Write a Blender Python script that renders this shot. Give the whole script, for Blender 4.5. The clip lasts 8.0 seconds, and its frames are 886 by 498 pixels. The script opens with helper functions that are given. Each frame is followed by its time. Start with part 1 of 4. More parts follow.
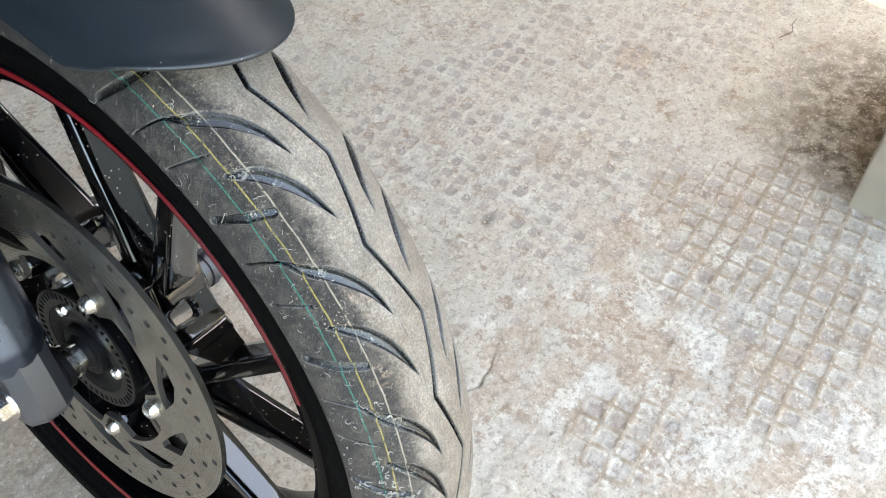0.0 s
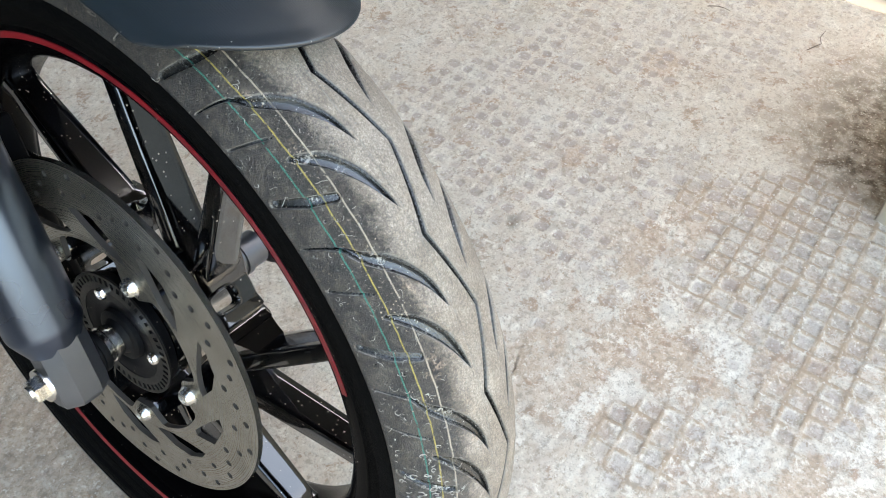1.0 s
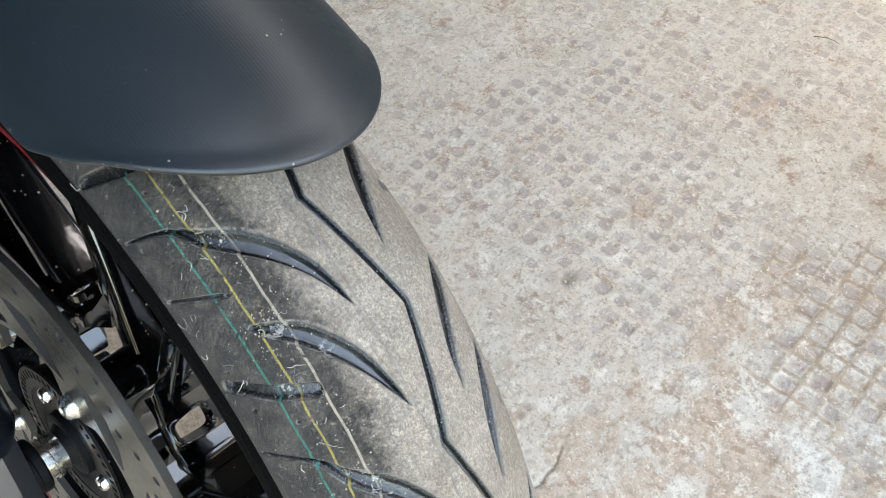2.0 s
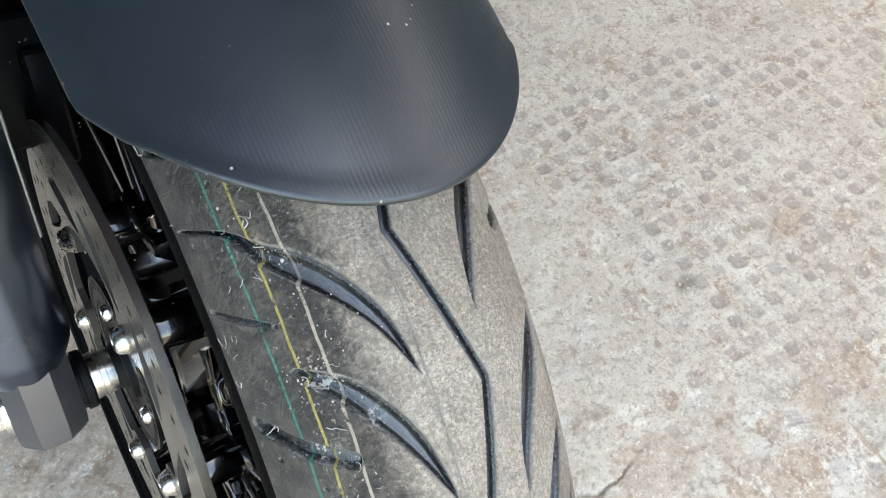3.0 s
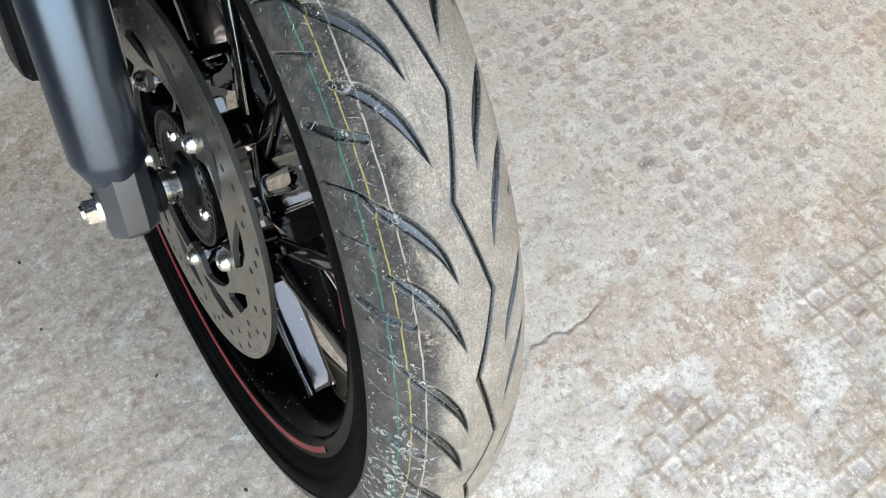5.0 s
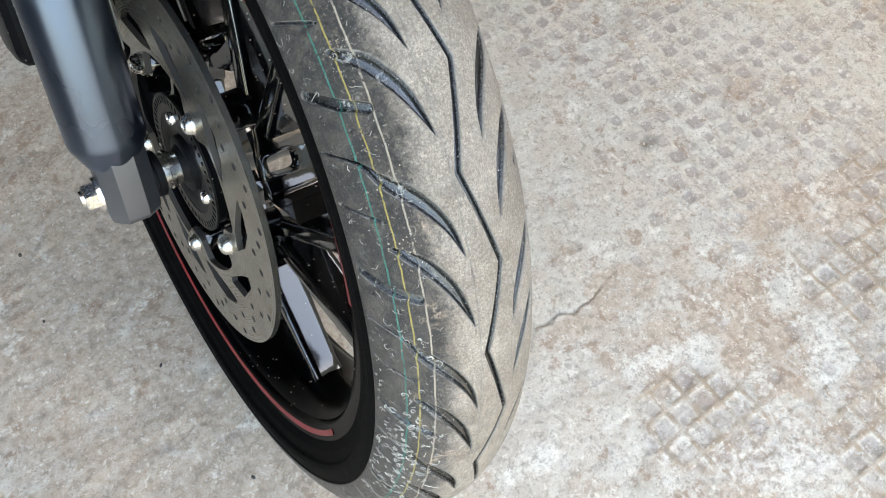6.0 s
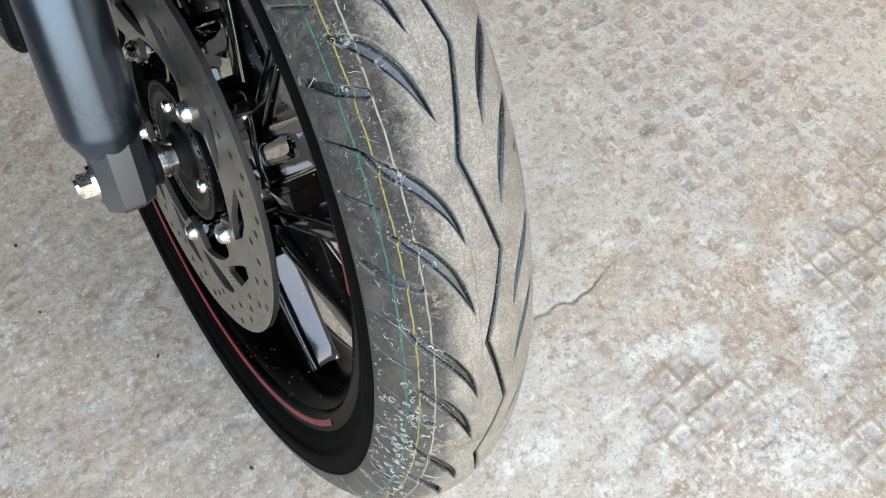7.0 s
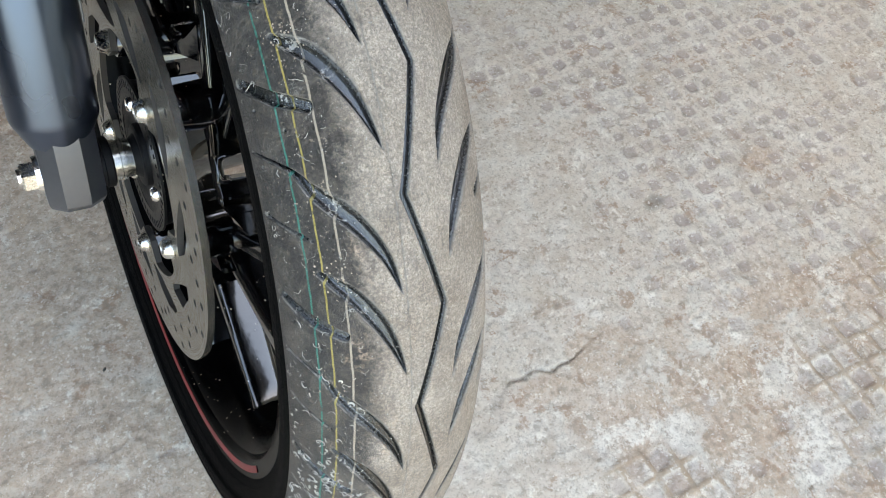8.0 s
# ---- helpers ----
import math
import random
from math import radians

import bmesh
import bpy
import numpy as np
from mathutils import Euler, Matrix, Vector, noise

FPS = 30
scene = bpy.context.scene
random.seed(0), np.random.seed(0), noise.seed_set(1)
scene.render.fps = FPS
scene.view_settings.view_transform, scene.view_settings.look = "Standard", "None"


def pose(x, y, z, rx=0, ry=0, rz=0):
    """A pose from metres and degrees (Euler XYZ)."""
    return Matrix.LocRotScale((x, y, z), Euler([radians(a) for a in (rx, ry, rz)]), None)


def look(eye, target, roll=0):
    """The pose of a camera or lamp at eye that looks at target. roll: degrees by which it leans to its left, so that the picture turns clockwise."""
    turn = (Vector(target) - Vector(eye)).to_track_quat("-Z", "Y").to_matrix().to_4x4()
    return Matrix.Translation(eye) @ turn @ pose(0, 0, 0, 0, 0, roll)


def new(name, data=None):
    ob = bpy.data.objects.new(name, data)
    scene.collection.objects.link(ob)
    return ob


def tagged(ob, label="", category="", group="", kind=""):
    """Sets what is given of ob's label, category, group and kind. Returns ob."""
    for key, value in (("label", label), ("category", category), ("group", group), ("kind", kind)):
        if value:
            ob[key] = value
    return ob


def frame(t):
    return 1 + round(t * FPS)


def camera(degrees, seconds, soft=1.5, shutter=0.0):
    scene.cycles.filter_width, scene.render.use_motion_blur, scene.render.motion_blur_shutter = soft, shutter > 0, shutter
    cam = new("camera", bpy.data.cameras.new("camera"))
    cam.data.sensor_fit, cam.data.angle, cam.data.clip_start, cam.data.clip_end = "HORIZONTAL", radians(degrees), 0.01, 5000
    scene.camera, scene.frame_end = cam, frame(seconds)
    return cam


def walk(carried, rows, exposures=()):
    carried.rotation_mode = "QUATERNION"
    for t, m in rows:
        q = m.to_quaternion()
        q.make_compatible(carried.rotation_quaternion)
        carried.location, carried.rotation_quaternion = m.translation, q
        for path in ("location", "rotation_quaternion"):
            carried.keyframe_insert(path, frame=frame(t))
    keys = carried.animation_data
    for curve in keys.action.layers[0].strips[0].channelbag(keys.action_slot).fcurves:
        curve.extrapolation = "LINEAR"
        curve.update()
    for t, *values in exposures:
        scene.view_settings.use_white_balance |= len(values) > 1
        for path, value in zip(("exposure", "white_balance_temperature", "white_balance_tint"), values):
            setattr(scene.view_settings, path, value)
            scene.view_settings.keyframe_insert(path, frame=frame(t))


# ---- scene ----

# ================= camera =================
cam = camera(56.52, 8.0, soft=1.0)
PATH = [
    (0, (-0.1530, -0.4106, 0.8083), (0.3485, -0.0360, 0.0284), -3.04),
    (0.5, (-0.1736, -0.3939, 0.8085), (0.3319, -0.0161, 0.0327), -2.23),
    (1, (-0.1725, -0.3880, 0.8013), (0.3322, -0.0096, 0.0253), -1.15),
    (1.5, (-0.1397, -0.3730, 0.7938), (0.3595, 0.0110, 0.0170), -1.24),
    (1.7, (-0.1022, -0.3453, 0.7759), (0.3887, 0.0481, -0.0014), -1.20),
    (2.8, (0.0023, -0.2421, 0.7125), (0.3157, 0.1975, -0.1292), 1.41),
    (3, (-0.0064, -0.2534, 0.7279), (0.2941, 0.1848, -0.1192), 1.75),
    (3.2, (-0.0205, -0.2759, 0.7536), (0.2681, 0.1544, -0.1017), 1.42),
    (3.5, (-0.0521, -0.3062, 0.7741), (0.2290, 0.1068, -0.0921), 1.42),
    (4, (-0.0748, -0.3680, 0.7981), (0.2037, 0.0420, -0.0704), 1.23),
    (4.5, (-0.0771, -0.3822, 0.8001), (0.2005, 0.0278, -0.0687), 1.13),
    (6, (-0.0842, -0.3871, 0.7869), (0.1859, 0.0154, -0.0878), -0.65),
    (6.5, (-0.0845, -0.3829, 0.7873), (0.1842, 0.0168, -0.0890), -0.69),
    (7, (-0.0845, -0.3854, 0.7821), (0.1826, 0.0070, -0.0980), -0.44),
    (7.5, (-0.0794, -0.3863, 0.7777), (0.1862, -0.0024, -0.1066), 0.16),
    (7.8, (-0.0624, -0.3880, 0.7538), (0.2075, 0.0175, -0.1196), 2.59),
    (8, (-0.0460, -0.3819, 0.7412), (0.2349, 0.0617, -0.1099), 5.44),
]
walk(cam, [(t, look(eye, target, roll)) for t, eye, target, roll in PATH],
     exposures=[(0.0, 3.65, 8550, 7), (1.5, 3.60, 8550, 7), (3.0, 3.70, 8550, 7), (3.5, 3.72, 8550, 7), (4.5, 3.64, 8550, 7), (7.5, 3.50, 8550, 7), (8.0, 3.42, 8550, 7)])

# ================= light =================
SUN_ELEV, SUN_AZ = 60.0, 70.0        # degrees; azimuth from +y towards +x
world = bpy.data.worlds.new("sky")
scene.world = world
world.use_nodes = True
wn = world.node_tree.nodes
sky = wn.new("ShaderNodeTexSky")
sky.sky_type, sky.sun_disc = "NISHITA", False
sky.sun_elevation, sky.sun_rotation = radians(SUN_ELEV), radians(SUN_AZ)
sky.air_density, sky.dust_density = 1.0, 2.0
wn["Background"].inputs["Strength"].default_value = 0.12
world.node_tree.links.new(sky.outputs[0], wn["Background"].inputs["Color"])

sun = new("sun", bpy.data.lights.new("sun", "SUN"))
sun.data.energy, sun.data.angle, sun.data.color = 2.4, radians(0.53), (1.0, 0.975, 0.94)
sx = math.sin(radians(SUN_AZ)) * math.cos(radians(SUN_ELEV))
sy = math.cos(radians(SUN_AZ)) * math.cos(radians(SUN_ELEV))
sz = math.sin(radians(SUN_ELEV))
sun.matrix_world = look((sx * 20, sy * 20, sz * 20), (0, 0, 0))


# ================= material helpers =================
class Mat:
    """A small node-tree builder."""

    def __init__(self, name):
        self.m = bpy.data.materials.new(name)
        self.m.use_nodes = True
        self.t = self.m.node_tree
        self.b = self.t.nodes["Principled BSDF"]

    def put(self, socket, value):
        if isinstance(value, bpy.types.NodeSocket):
            self.t.links.new(value, socket)
        elif value is not None:
            if isinstance(value, tuple) and len(value) == 3:
                value = (*value, 1.0)
            socket.default_value = value

    def set(self, **kw):
        for key, value in kw.items():
            self.put(self.b.inputs[key.replace("_", " ")], value)
        return self

    def coord(self, kind="Object"):
        return self.t.nodes.new("ShaderNodeTexCoord").outputs[kind]

    def attr(self, name):
        n = self.t.nodes.new("ShaderNodeAttribute")
        n.attribute_name = name
        return n.outputs["Fac"]

    def noise(self, vec, scale, detail=4.0, rough=0.55, distort=0.0):
        n = self.t.nodes.new("ShaderNodeTexNoise")
        self.put(n.inputs["Vector"], vec)
        n.inputs["Scale"].default_value, n.inputs["Detail"].default_value = scale, detail
        n.inputs["Roughness"].default_value, n.inputs["Distortion"].default_value = rough, distort
        return n.outputs["Fac"]

    def voronoi(self, vec, scale, feature="F1"):
        n = self.t.nodes.new("ShaderNodeTexVoronoi")
        n.feature = feature
        self.put(n.inputs["Vector"], vec)
        n.inputs["Scale"].default_value = scale
        return n.outputs["Distance"]

    def span(self, value, lo, hi, a=0.0, b=1.0, smooth=True):
        n = self.t.nodes.new("ShaderNodeMapRange")
        n.interpolation_type = "SMOOTHSTEP" if smooth else "LINEAR"
        self.put(n.inputs["Value"], value)
        for k, v in (("From Min", lo), ("From Max", hi), ("To Min", a), ("To Max", b)):
            n.inputs[k].default_value = v
        return n.outputs["Result"]

    def math(self, op, a, b=None, c=None):
        n = self.t.nodes.new("ShaderNodeMath")
        n.operation = op
        for s, v in zip(n.inputs, (a, b, c)):
            self.put(s, v)
        return n.outputs[0]

    def mix(self, f, a, b):
        n = self.t.nodes.new("ShaderNodeMix")
        n.data_type = "RGBA"
        self.put(n.inputs["Factor"], f)
        self.put(n.inputs["A"], a)
        self.put(n.inputs["B"], b)
        return n.outputs["Result"]

    def scaled(self, vec, x, y, z):
        n = self.t.nodes.new("ShaderNodeMapping")
        self.put(n.inputs["Vector"], vec)
        n.inputs["Scale"].default_value = (x, y, z)
        return n.outputs[0]

    def parts(self, vec):
        n = self.t.nodes.new("ShaderNodeSeparateXYZ")
        self.put(n.inputs[0], vec)
        return n.outputs

    def bump(self, height, strength=0.5, distance=0.001, normal=None):
        n = self.t.nodes.new("ShaderNodeBump")
        self.put(n.inputs["Height"], height)
        n.inputs["Strength"].default_value, n.inputs["Distance"].default_value = strength, distance
        self.put(n.inputs["Normal"], normal)
        self.t.links.new(n.outputs[0], self.b.inputs["Normal"])
        return n.outputs[0]


def simple(name, color, rough, metal=0.0, grain=120.0, vary=0.12, bump=0.12, coat=0.0, specks=0.0, wave=0.0):
    """A plain surface with fine grain, faint stains and, where wanted, dust specks."""
    k = Mat(name)
    p = k.coord()
    fine, broad = k.noise(p, grain * 6, 5), k.noise(p, grain * 0.25, 4)
    dark = tuple(c * (1 - vary) for c in color)
    lite = tuple(min(1, c * (1 + vary)) for c in color)
    col = k.mix(k.span(broad, 0.3, 0.7), dark, lite)
    ro = k.span(fine, 0.25, 0.75, max(0.02, rough - 0.06), min(1, rough + 0.06)) if bump > 0.02 else k.span(broad, 0.3, 0.7, max(0.02, rough - 0.02), rough + 0.02)
    if specks:
        s = k.math("MULTIPLY", k.span(k.voronoi(p, 190), 0.15, 0.09), k.span(k.noise(p, 35, 3), 0.56 - specks, 0.7 - specks))
        col = k.mix(s, col, (0.42, 0.37, 0.31))
        ro = k.math("MAXIMUM", ro, s)
    k.set(Base_Color=col, Roughness=ro, Metallic=metal, Coat_Weight=coat, Coat_Roughness=0.08)
    if bump:
        k.bump(fine, bump, 0.0004, k.bump(k.noise(p, 45, 3, 0.5), wave, 0.004) if wave else None)
    if coat and wave:
        k.t.links.new(k.b.inputs["Normal"].links[0].from_socket, k.b.inputs["Coat Normal"])
    return k.m


# ---- concrete of the floor: pits hold grey dirt, ridges are tan, worn patches are chalky
def floor_material():
    k = Mat("stamped_concrete")
    p = k.coord()
    worn = k.attr("worn")
    mid = k.noise(p, 13, 7, 0.65, 0.3)
    blot = k.noise(p, 40, 8, 0.70, 0.3)
    fine = k.noise(p, 120, 6, 0.68)
    grit = k.noise(p, 420, 4, 0.6)
    col = k.mix(k.span(mid, 0.36, 0.64), (0.58, 0.50, 0.40), (0.69, 0.607, 0.498))
    col = k.mix(k.span(blot, 0.42, 0.60, 0.0, 0.75), col, (0.71, 0.655, 0.56))
    brown = k.math("MULTIPLY", k.span(k.math("ADD", k.noise(p, 15, 9, 0.74, 0.5), k.math("MULTIPLY", k.attr("tanned"), 0.11)), 0.475, 0.555), k.span(k.math("MAXIMUM", worn, k.math("MULTIPLY", k.attr("tanned"), 0.75)), 0.0, 1.0, 0.18, 0.88))
    brown = k.math("MULTIPLY", brown, k.span(fine, 0.62, 0.42, 0.45, 1.0))
    col = k.mix(brown, col, (0.54, 0.39, 0.275))
    rust = k.math("MULTIPLY", k.span(k.noise(p, 34, 7, 0.68, 0.4), 0.545, 0.595), k.span(k.noise(p, 7, 3), 0.40, 0.58, 0.12, 0.90))
    rust = k.math("MULTIPLY", rust, k.span(fine, 0.58, 0.46, 0.3, 1.0))
    col = k.mix(rust, col, (0.42, 0.275, 0.185))
    pit = k.math("MULTIPLY", k.attr("pit"), k.span(blot, 0.34, 0.58, 0.75, 1.0))
    col = k.mix(k.math("MULTIPLY", pit, 0.90), col, (0.40, 0.325, 0.285))
    chalk = k.span(k.math("ADD", k.noise(p, 32, 9, 0.70, 0.4), k.math("ADD", k.math("MULTIPLY", worn, 0.034), k.math("MULTIPLY", k.attr("chalky"), 0.115))), 0.575, 0.640)
    chalk = k.math("MULTIPLY", chalk, k.math("MULTIPLY", k.span(fine, 0.40, 0.54, 0.25, 1.0), k.span(k.noise(p, 75, 5, 0.7), 0.38, 0.52, 0.3, 1.0)))
    col = k.mix(k.math("MULTIPLY", chalk, 0.9), col, (0.81, 0.75, 0.645))
    col = k.mix(k.math("MULTIPLY", pit, k.span(chalk, 0.0, 1.0, 0.0, 0.85)), col, (0.41, 0.335, 0.295))
    col = k.mix(k.math("MULTIPLY", k.attr("ridge"), k.span(blot, 0.64, 0.44, 0.35, 0.97)), col, (0.445, 0.325, 0.225))
    col = k.mix(k.math("MULTIPLY", k.attr("ridge_shade"), k.span(fine, 0.62, 0.42, 0.20, 0.65)), col, (0.33, 0.225, 0.145))
    spot = k.span(k.noise(p, 60, 4, 0.6), 0.67, 0.73)
    col = k.mix(k.math("MULTIPLY", spot, 0.6), col, (0.26, 0.18, 0.11))
    pillar_dark = k.math("MULTIPLY", k.attr("pillar_dark"), k.span(k.math("ADD", blot, k.math("MULTIPLY", k.attr("pit"), 0.10)), 0.70, 0.40, 0.1, 0.95))
    col = k.mix(pillar_dark, col, (0.105, 0.078, 0.055))
    col = k.mix(k.attr("dark"), col, (0.10, 0.08, 0.06))
    col = k.mix(k.span(fine, 0.50, 0.34, 0.0, 0.62), col, (0.34, 0.285, 0.22))
    col = k.mix(k.span(grit, 0.50, 0.34, 0.0, 0.40), col, (0.32, 0.265, 0.20))
    speck = k.noise(p, 230, 3, 0.6)
    col = k.mix(k.span(speck, 0.58, 0.68, 0.0, 0.65), col, (0.82, 0.765, 0.66))
    col = k.mix(k.span(k.noise(p, 170, 3, 0.6), 0.59, 0.69, 0.0, 0.55), col, (0.34, 0.26, 0.19))
    k.set(Base_Color=col, Roughness=k.span(fine, 0.3, 0.7, 0.72, 0.93), Specular_IOR_Level=0.35)
    h = k.math("ADD", k.math("ADD", k.math("MULTIPLY", grit, 0.35), fine), blot)
    k.bump(h, 0.45, 0.0020)
    return k.m


# ---- rubber: dusty crown, clean shoulders, three paint lines laid along the left shoulder
def tyre_material():
    k = Mat("dusty_rubber")
    p = k.coord()
    uv = k.coord("UV")
    ax, rnd, _ = k.parts(uv)
    groove = k.attr("groove")
    fine, mid, grit = k.noise(p, 900, 5, 0.65), k.noise(p, 55, 5, 0.6), k.noise(p, 1400, 4, 0.65)
    rubber = k.mix(k.span(mid, 0.3, 0.7), (0.0068, 0.0074, 0.0076), (0.0150, 0.0159, 0.0156))
    rubber = k.mix(k.span(k.math("ABSOLUTE", ax), 0.0704, 0.0718), rubber, k.mix(mid, (0.0030, 0.0031, 0.0032), (0.0060, 0.0060, 0.0060)))
    # dust lies on what has rolled on the ground, and thins towards the shoulders
    rag = k.math("ADD", ax, k.math("MULTIPLY", k.math("SUBTRACT", k.math("ADD", k.noise(p, 420, 6, 0.75), k.math("MULTIPLY", mid, 0.55)), 0.775), 0.030))
    roll = k.math("MULTIPLY", k.span(rag, -0.0335, -0.0160), k.span(ax, 0.062, 0.045))
    patchy = k.span(k.math("ADD", mid, k.math("MULTIPLY", fine, 0.35)), 0.38, 0.62, 0.74, 1.0)
    clean = k.math("SUBTRACT", 1.0, k.span(groove, 0.04, 0.35))
    dust = k.math("MULTIPLY", k.math("MULTIPLY", roll, patchy), clean)
    dust = k.math("MULTIPLY", dust, k.math("MULTIPLY", k.span(fine, 0.34, 0.58, 0.62, 1.0), k.span(k.noise(p, 650, 5, 0.78), 0.36, 0.56, 0.70, 1.0)))
    streak = k.noise(k.scaled(uv, 420, 75, 1), 1.0, 6, 0.72, 0.6)
    dust = k.math("MULTIPLY", dust, k.span(streak, 0.36, 0.52, 0.78, 1.0))
    worn_off = k.span(k.noise(p, 48, 6, 0.72, 0.5), 0.38, 0.50, 0.72, 1.0)
    dust = k.math("MULTIPLY", dust, k.math("MAXIMUM", worn_off, k.span(ax, -0.016, -0.002, 0.0, 0.9)))
    speck = k.math("MULTIPLY", k.span(k.noise(p, 620, 4, 0.65), 0.585, 0.66), k.span(k.noise(p, 60, 4, 0.65), 0.42, 0.60, 0.08, 0.45))
    cloud = k.math("MULTIPLY", k.span(k.noise(p, 85, 6, 0.72, 0.6), 0.42, 0.66, 0.03, 0.22), k.span(fine, 0.36, 0.56, 0.4, 1.0))
    film = k.math("MULTIPLY", k.math("MULTIPLY", k.math("MAXIMUM", speck, cloud), clean), k.span(k.math("ABSOLUTE", ax), 0.0718, 0.0704, 0.0, 1.0))
    dust = k.math("MAXIMUM", dust, film)
    soil = k.mix(k.span(k.noise(p, 30, 4), 0.35, 0.65), (0.48, 0.385, 0.30), (0.63, 0.525, 0.425))
    col = k.mix(k.math("MULTIPLY", dust, 0.92), rubber, soil)
    # coarse grains, dark and pale, in the dust of the crown
    col = k.mix(k.math("MULTIPLY", k.span(grit, 0.53, 0.62, 0.0, 0.70), dust), col, (0.15, 0.122, 0.10))
    col = k.mix(k.math("MULTIPLY", k.span(k.noise(p, 950, 4, 0.7), 0.53, 0.63, 0.0, 0.42), k.math("MULTIPLY", dust, dust)), col, (0.80, 0.71, 0.59))
    # dark scratches and crackle worn through the dust
    scratch = k.noise(k.scaled(uv, 900, 260, 1), 1.0, 5, 0.75, 1.2)
    crackle = k.span(k.math("ABSOLUTE", k.math("SUBTRACT", k.noise(p, 260, 6, 0.72, 0.9), 0.5)), 0.030, 0.006)
    wear = k.math("MAXIMUM", k.span(scratch, 0.56, 0.68, 0.0, 0.60), k.math("MULTIPLY", crackle, k.span(k.noise(p, 45, 3), 0.42, 0.60, 0.10, 0.60)))
    col = k.mix(k.math("MULTIPLY", wear, dust), col, (0.085, 0.07, 0.056))
    # scuffed, dusty lips along the cuts
    lip = k.math("MULTIPLY", k.span(groove, 0.005, 0.06), k.span(groove, 0.30, 0.12))
    lip = k.math("MULTIPLY", lip, k.span(k.noise(p, 240, 4, 0.6), 0.40, 0.56))
    col = k.mix(k.math("MULTIPLY", lip, 0.55), col, (0.36, 0.335, 0.29))
    # fine pale threads of flash and scratches on the clean rubber
    thread = k.span(k.math("ABSOLUTE", k.math("SUBTRACT", k.noise(p, 170, 3, 0.6, 0.8), 0.5)), 0.010, 0.004)
    thread = k.math("MULTIPLY", thread, k.math("MULTIPLY", k.span(k.noise(p, 75, 3), 0.52, 0.62), k.span(ax, -0.020, -0.030)))
    thread = k.math("MULTIPLY", thread, k.span(ax, -0.071, -0.069))
    col = k.mix(k.math("MULTIPLY", thread, 0.5), col, (0.33, 0.32, 0.285))
    # clay smeared by the grooves' roots
    clay = k.math("MULTIPLY", k.span(k.noise(p, 42, 4, 0.6, 0.6), 0.575, 0.68), k.math("MULTIPLY", k.span(ax, -0.050, -0.036), k.span(ax, -0.010, -0.020)))
    clay = k.math("MULTIPLY", clay, k.math("MULTIPLY", clean, k.span(k.noise(p, 620, 5, 0.75), 0.44, 0.58)))
    col = k.mix(k.math("MULTIPLY", clay, 0.75), col, (0.60, 0.44, 0.32))
    # pale dried splashes where the paint runs into the cuts
    splash = k.math("MULTIPLY", k.span(groove, 0.02, 0.12), k.math("MULTIPLY", k.span(ax, -0.056, -0.048), k.span(ax, -0.022, -0.031)))
    splash = k.math("MULTIPLY", splash, k.math("MULTIPLY", k.span(k.noise(p, 95, 5, 0.7, 0.7), 0.575, 0.62), k.span(k.noise(p, 480, 4, 0.7), 0.42, 0.54)))
    col = k.mix(k.math("MULTIPLY", splash, 0.75), col, (0.56, 0.53, 0.47))
    wob = k.math("MULTIPLY", k.math("SUBTRACT", k.noise(k.scaled(uv, 0, 75, 0), 1.0, 4), 0.5), 0.0016)
    for centre, half, colour, seed in ((-0.0495, 0.00030, (0.02, 0.23, 0.17), 3.0), (-0.0424, 0.00026, (0.44, 0.35, 0.085), 7.0), (-0.0342, 0.00030, (0.46, 0.39, 0.30), 11.0)):
        off = k.math("ABSOLUTE", k.math("SUBTRACT", k.math("ADD", ax, wob), centre))
        worn = k.span(k.math("ADD", k.noise(p, 130 + seed, 4, 0.6), k.math("MULTIPLY", fine, 0.4)), 0.50, 0.64)
        line = k.math("MULTIPLY", k.math("MULTIPLY", k.span(off, half + 0.00030, half), worn), k.span(groove, 0.3, 0.8, 1.0, 0.35))
        col = k.mix(k.math("MULTIPLY", line, 0.9), col, colour)
    ro = k.math("ADD", k.span(dust, 0.0, 0.7, 0.35, 0.92), k.span(fine, 0.3, 0.7, -0.06, 0.06))
    ro = k.math("SUBTRACT", ro, k.math("MULTIPLY", groove, 0.17))
    ro = k.math("ADD", ro, k.span(k.math("ABSOLUTE", ax), 0.0704, 0.0720, 0.0, 0.22))
    k.set(Base_Color=col, Roughness=ro, Specular_IOR_Level=k.math("ADD", k.span(k.math("ABSOLUTE", ax), 0.0702, 0.0718, 0.78, 0.03), k.math("MULTIPLY", groove, 0.5)))
    relief = k.math("ADD", k.math("MULTIPLY", grit, 0.4), k.math("ADD", fine, k.noise(p, 330, 4, 0.7)))
    k.bump(k.math("MULTIPLY", relief, k.span(groove, 0.1, 0.6, 1.0, 0.25)), 0.9, 0.0014)
    return k.m


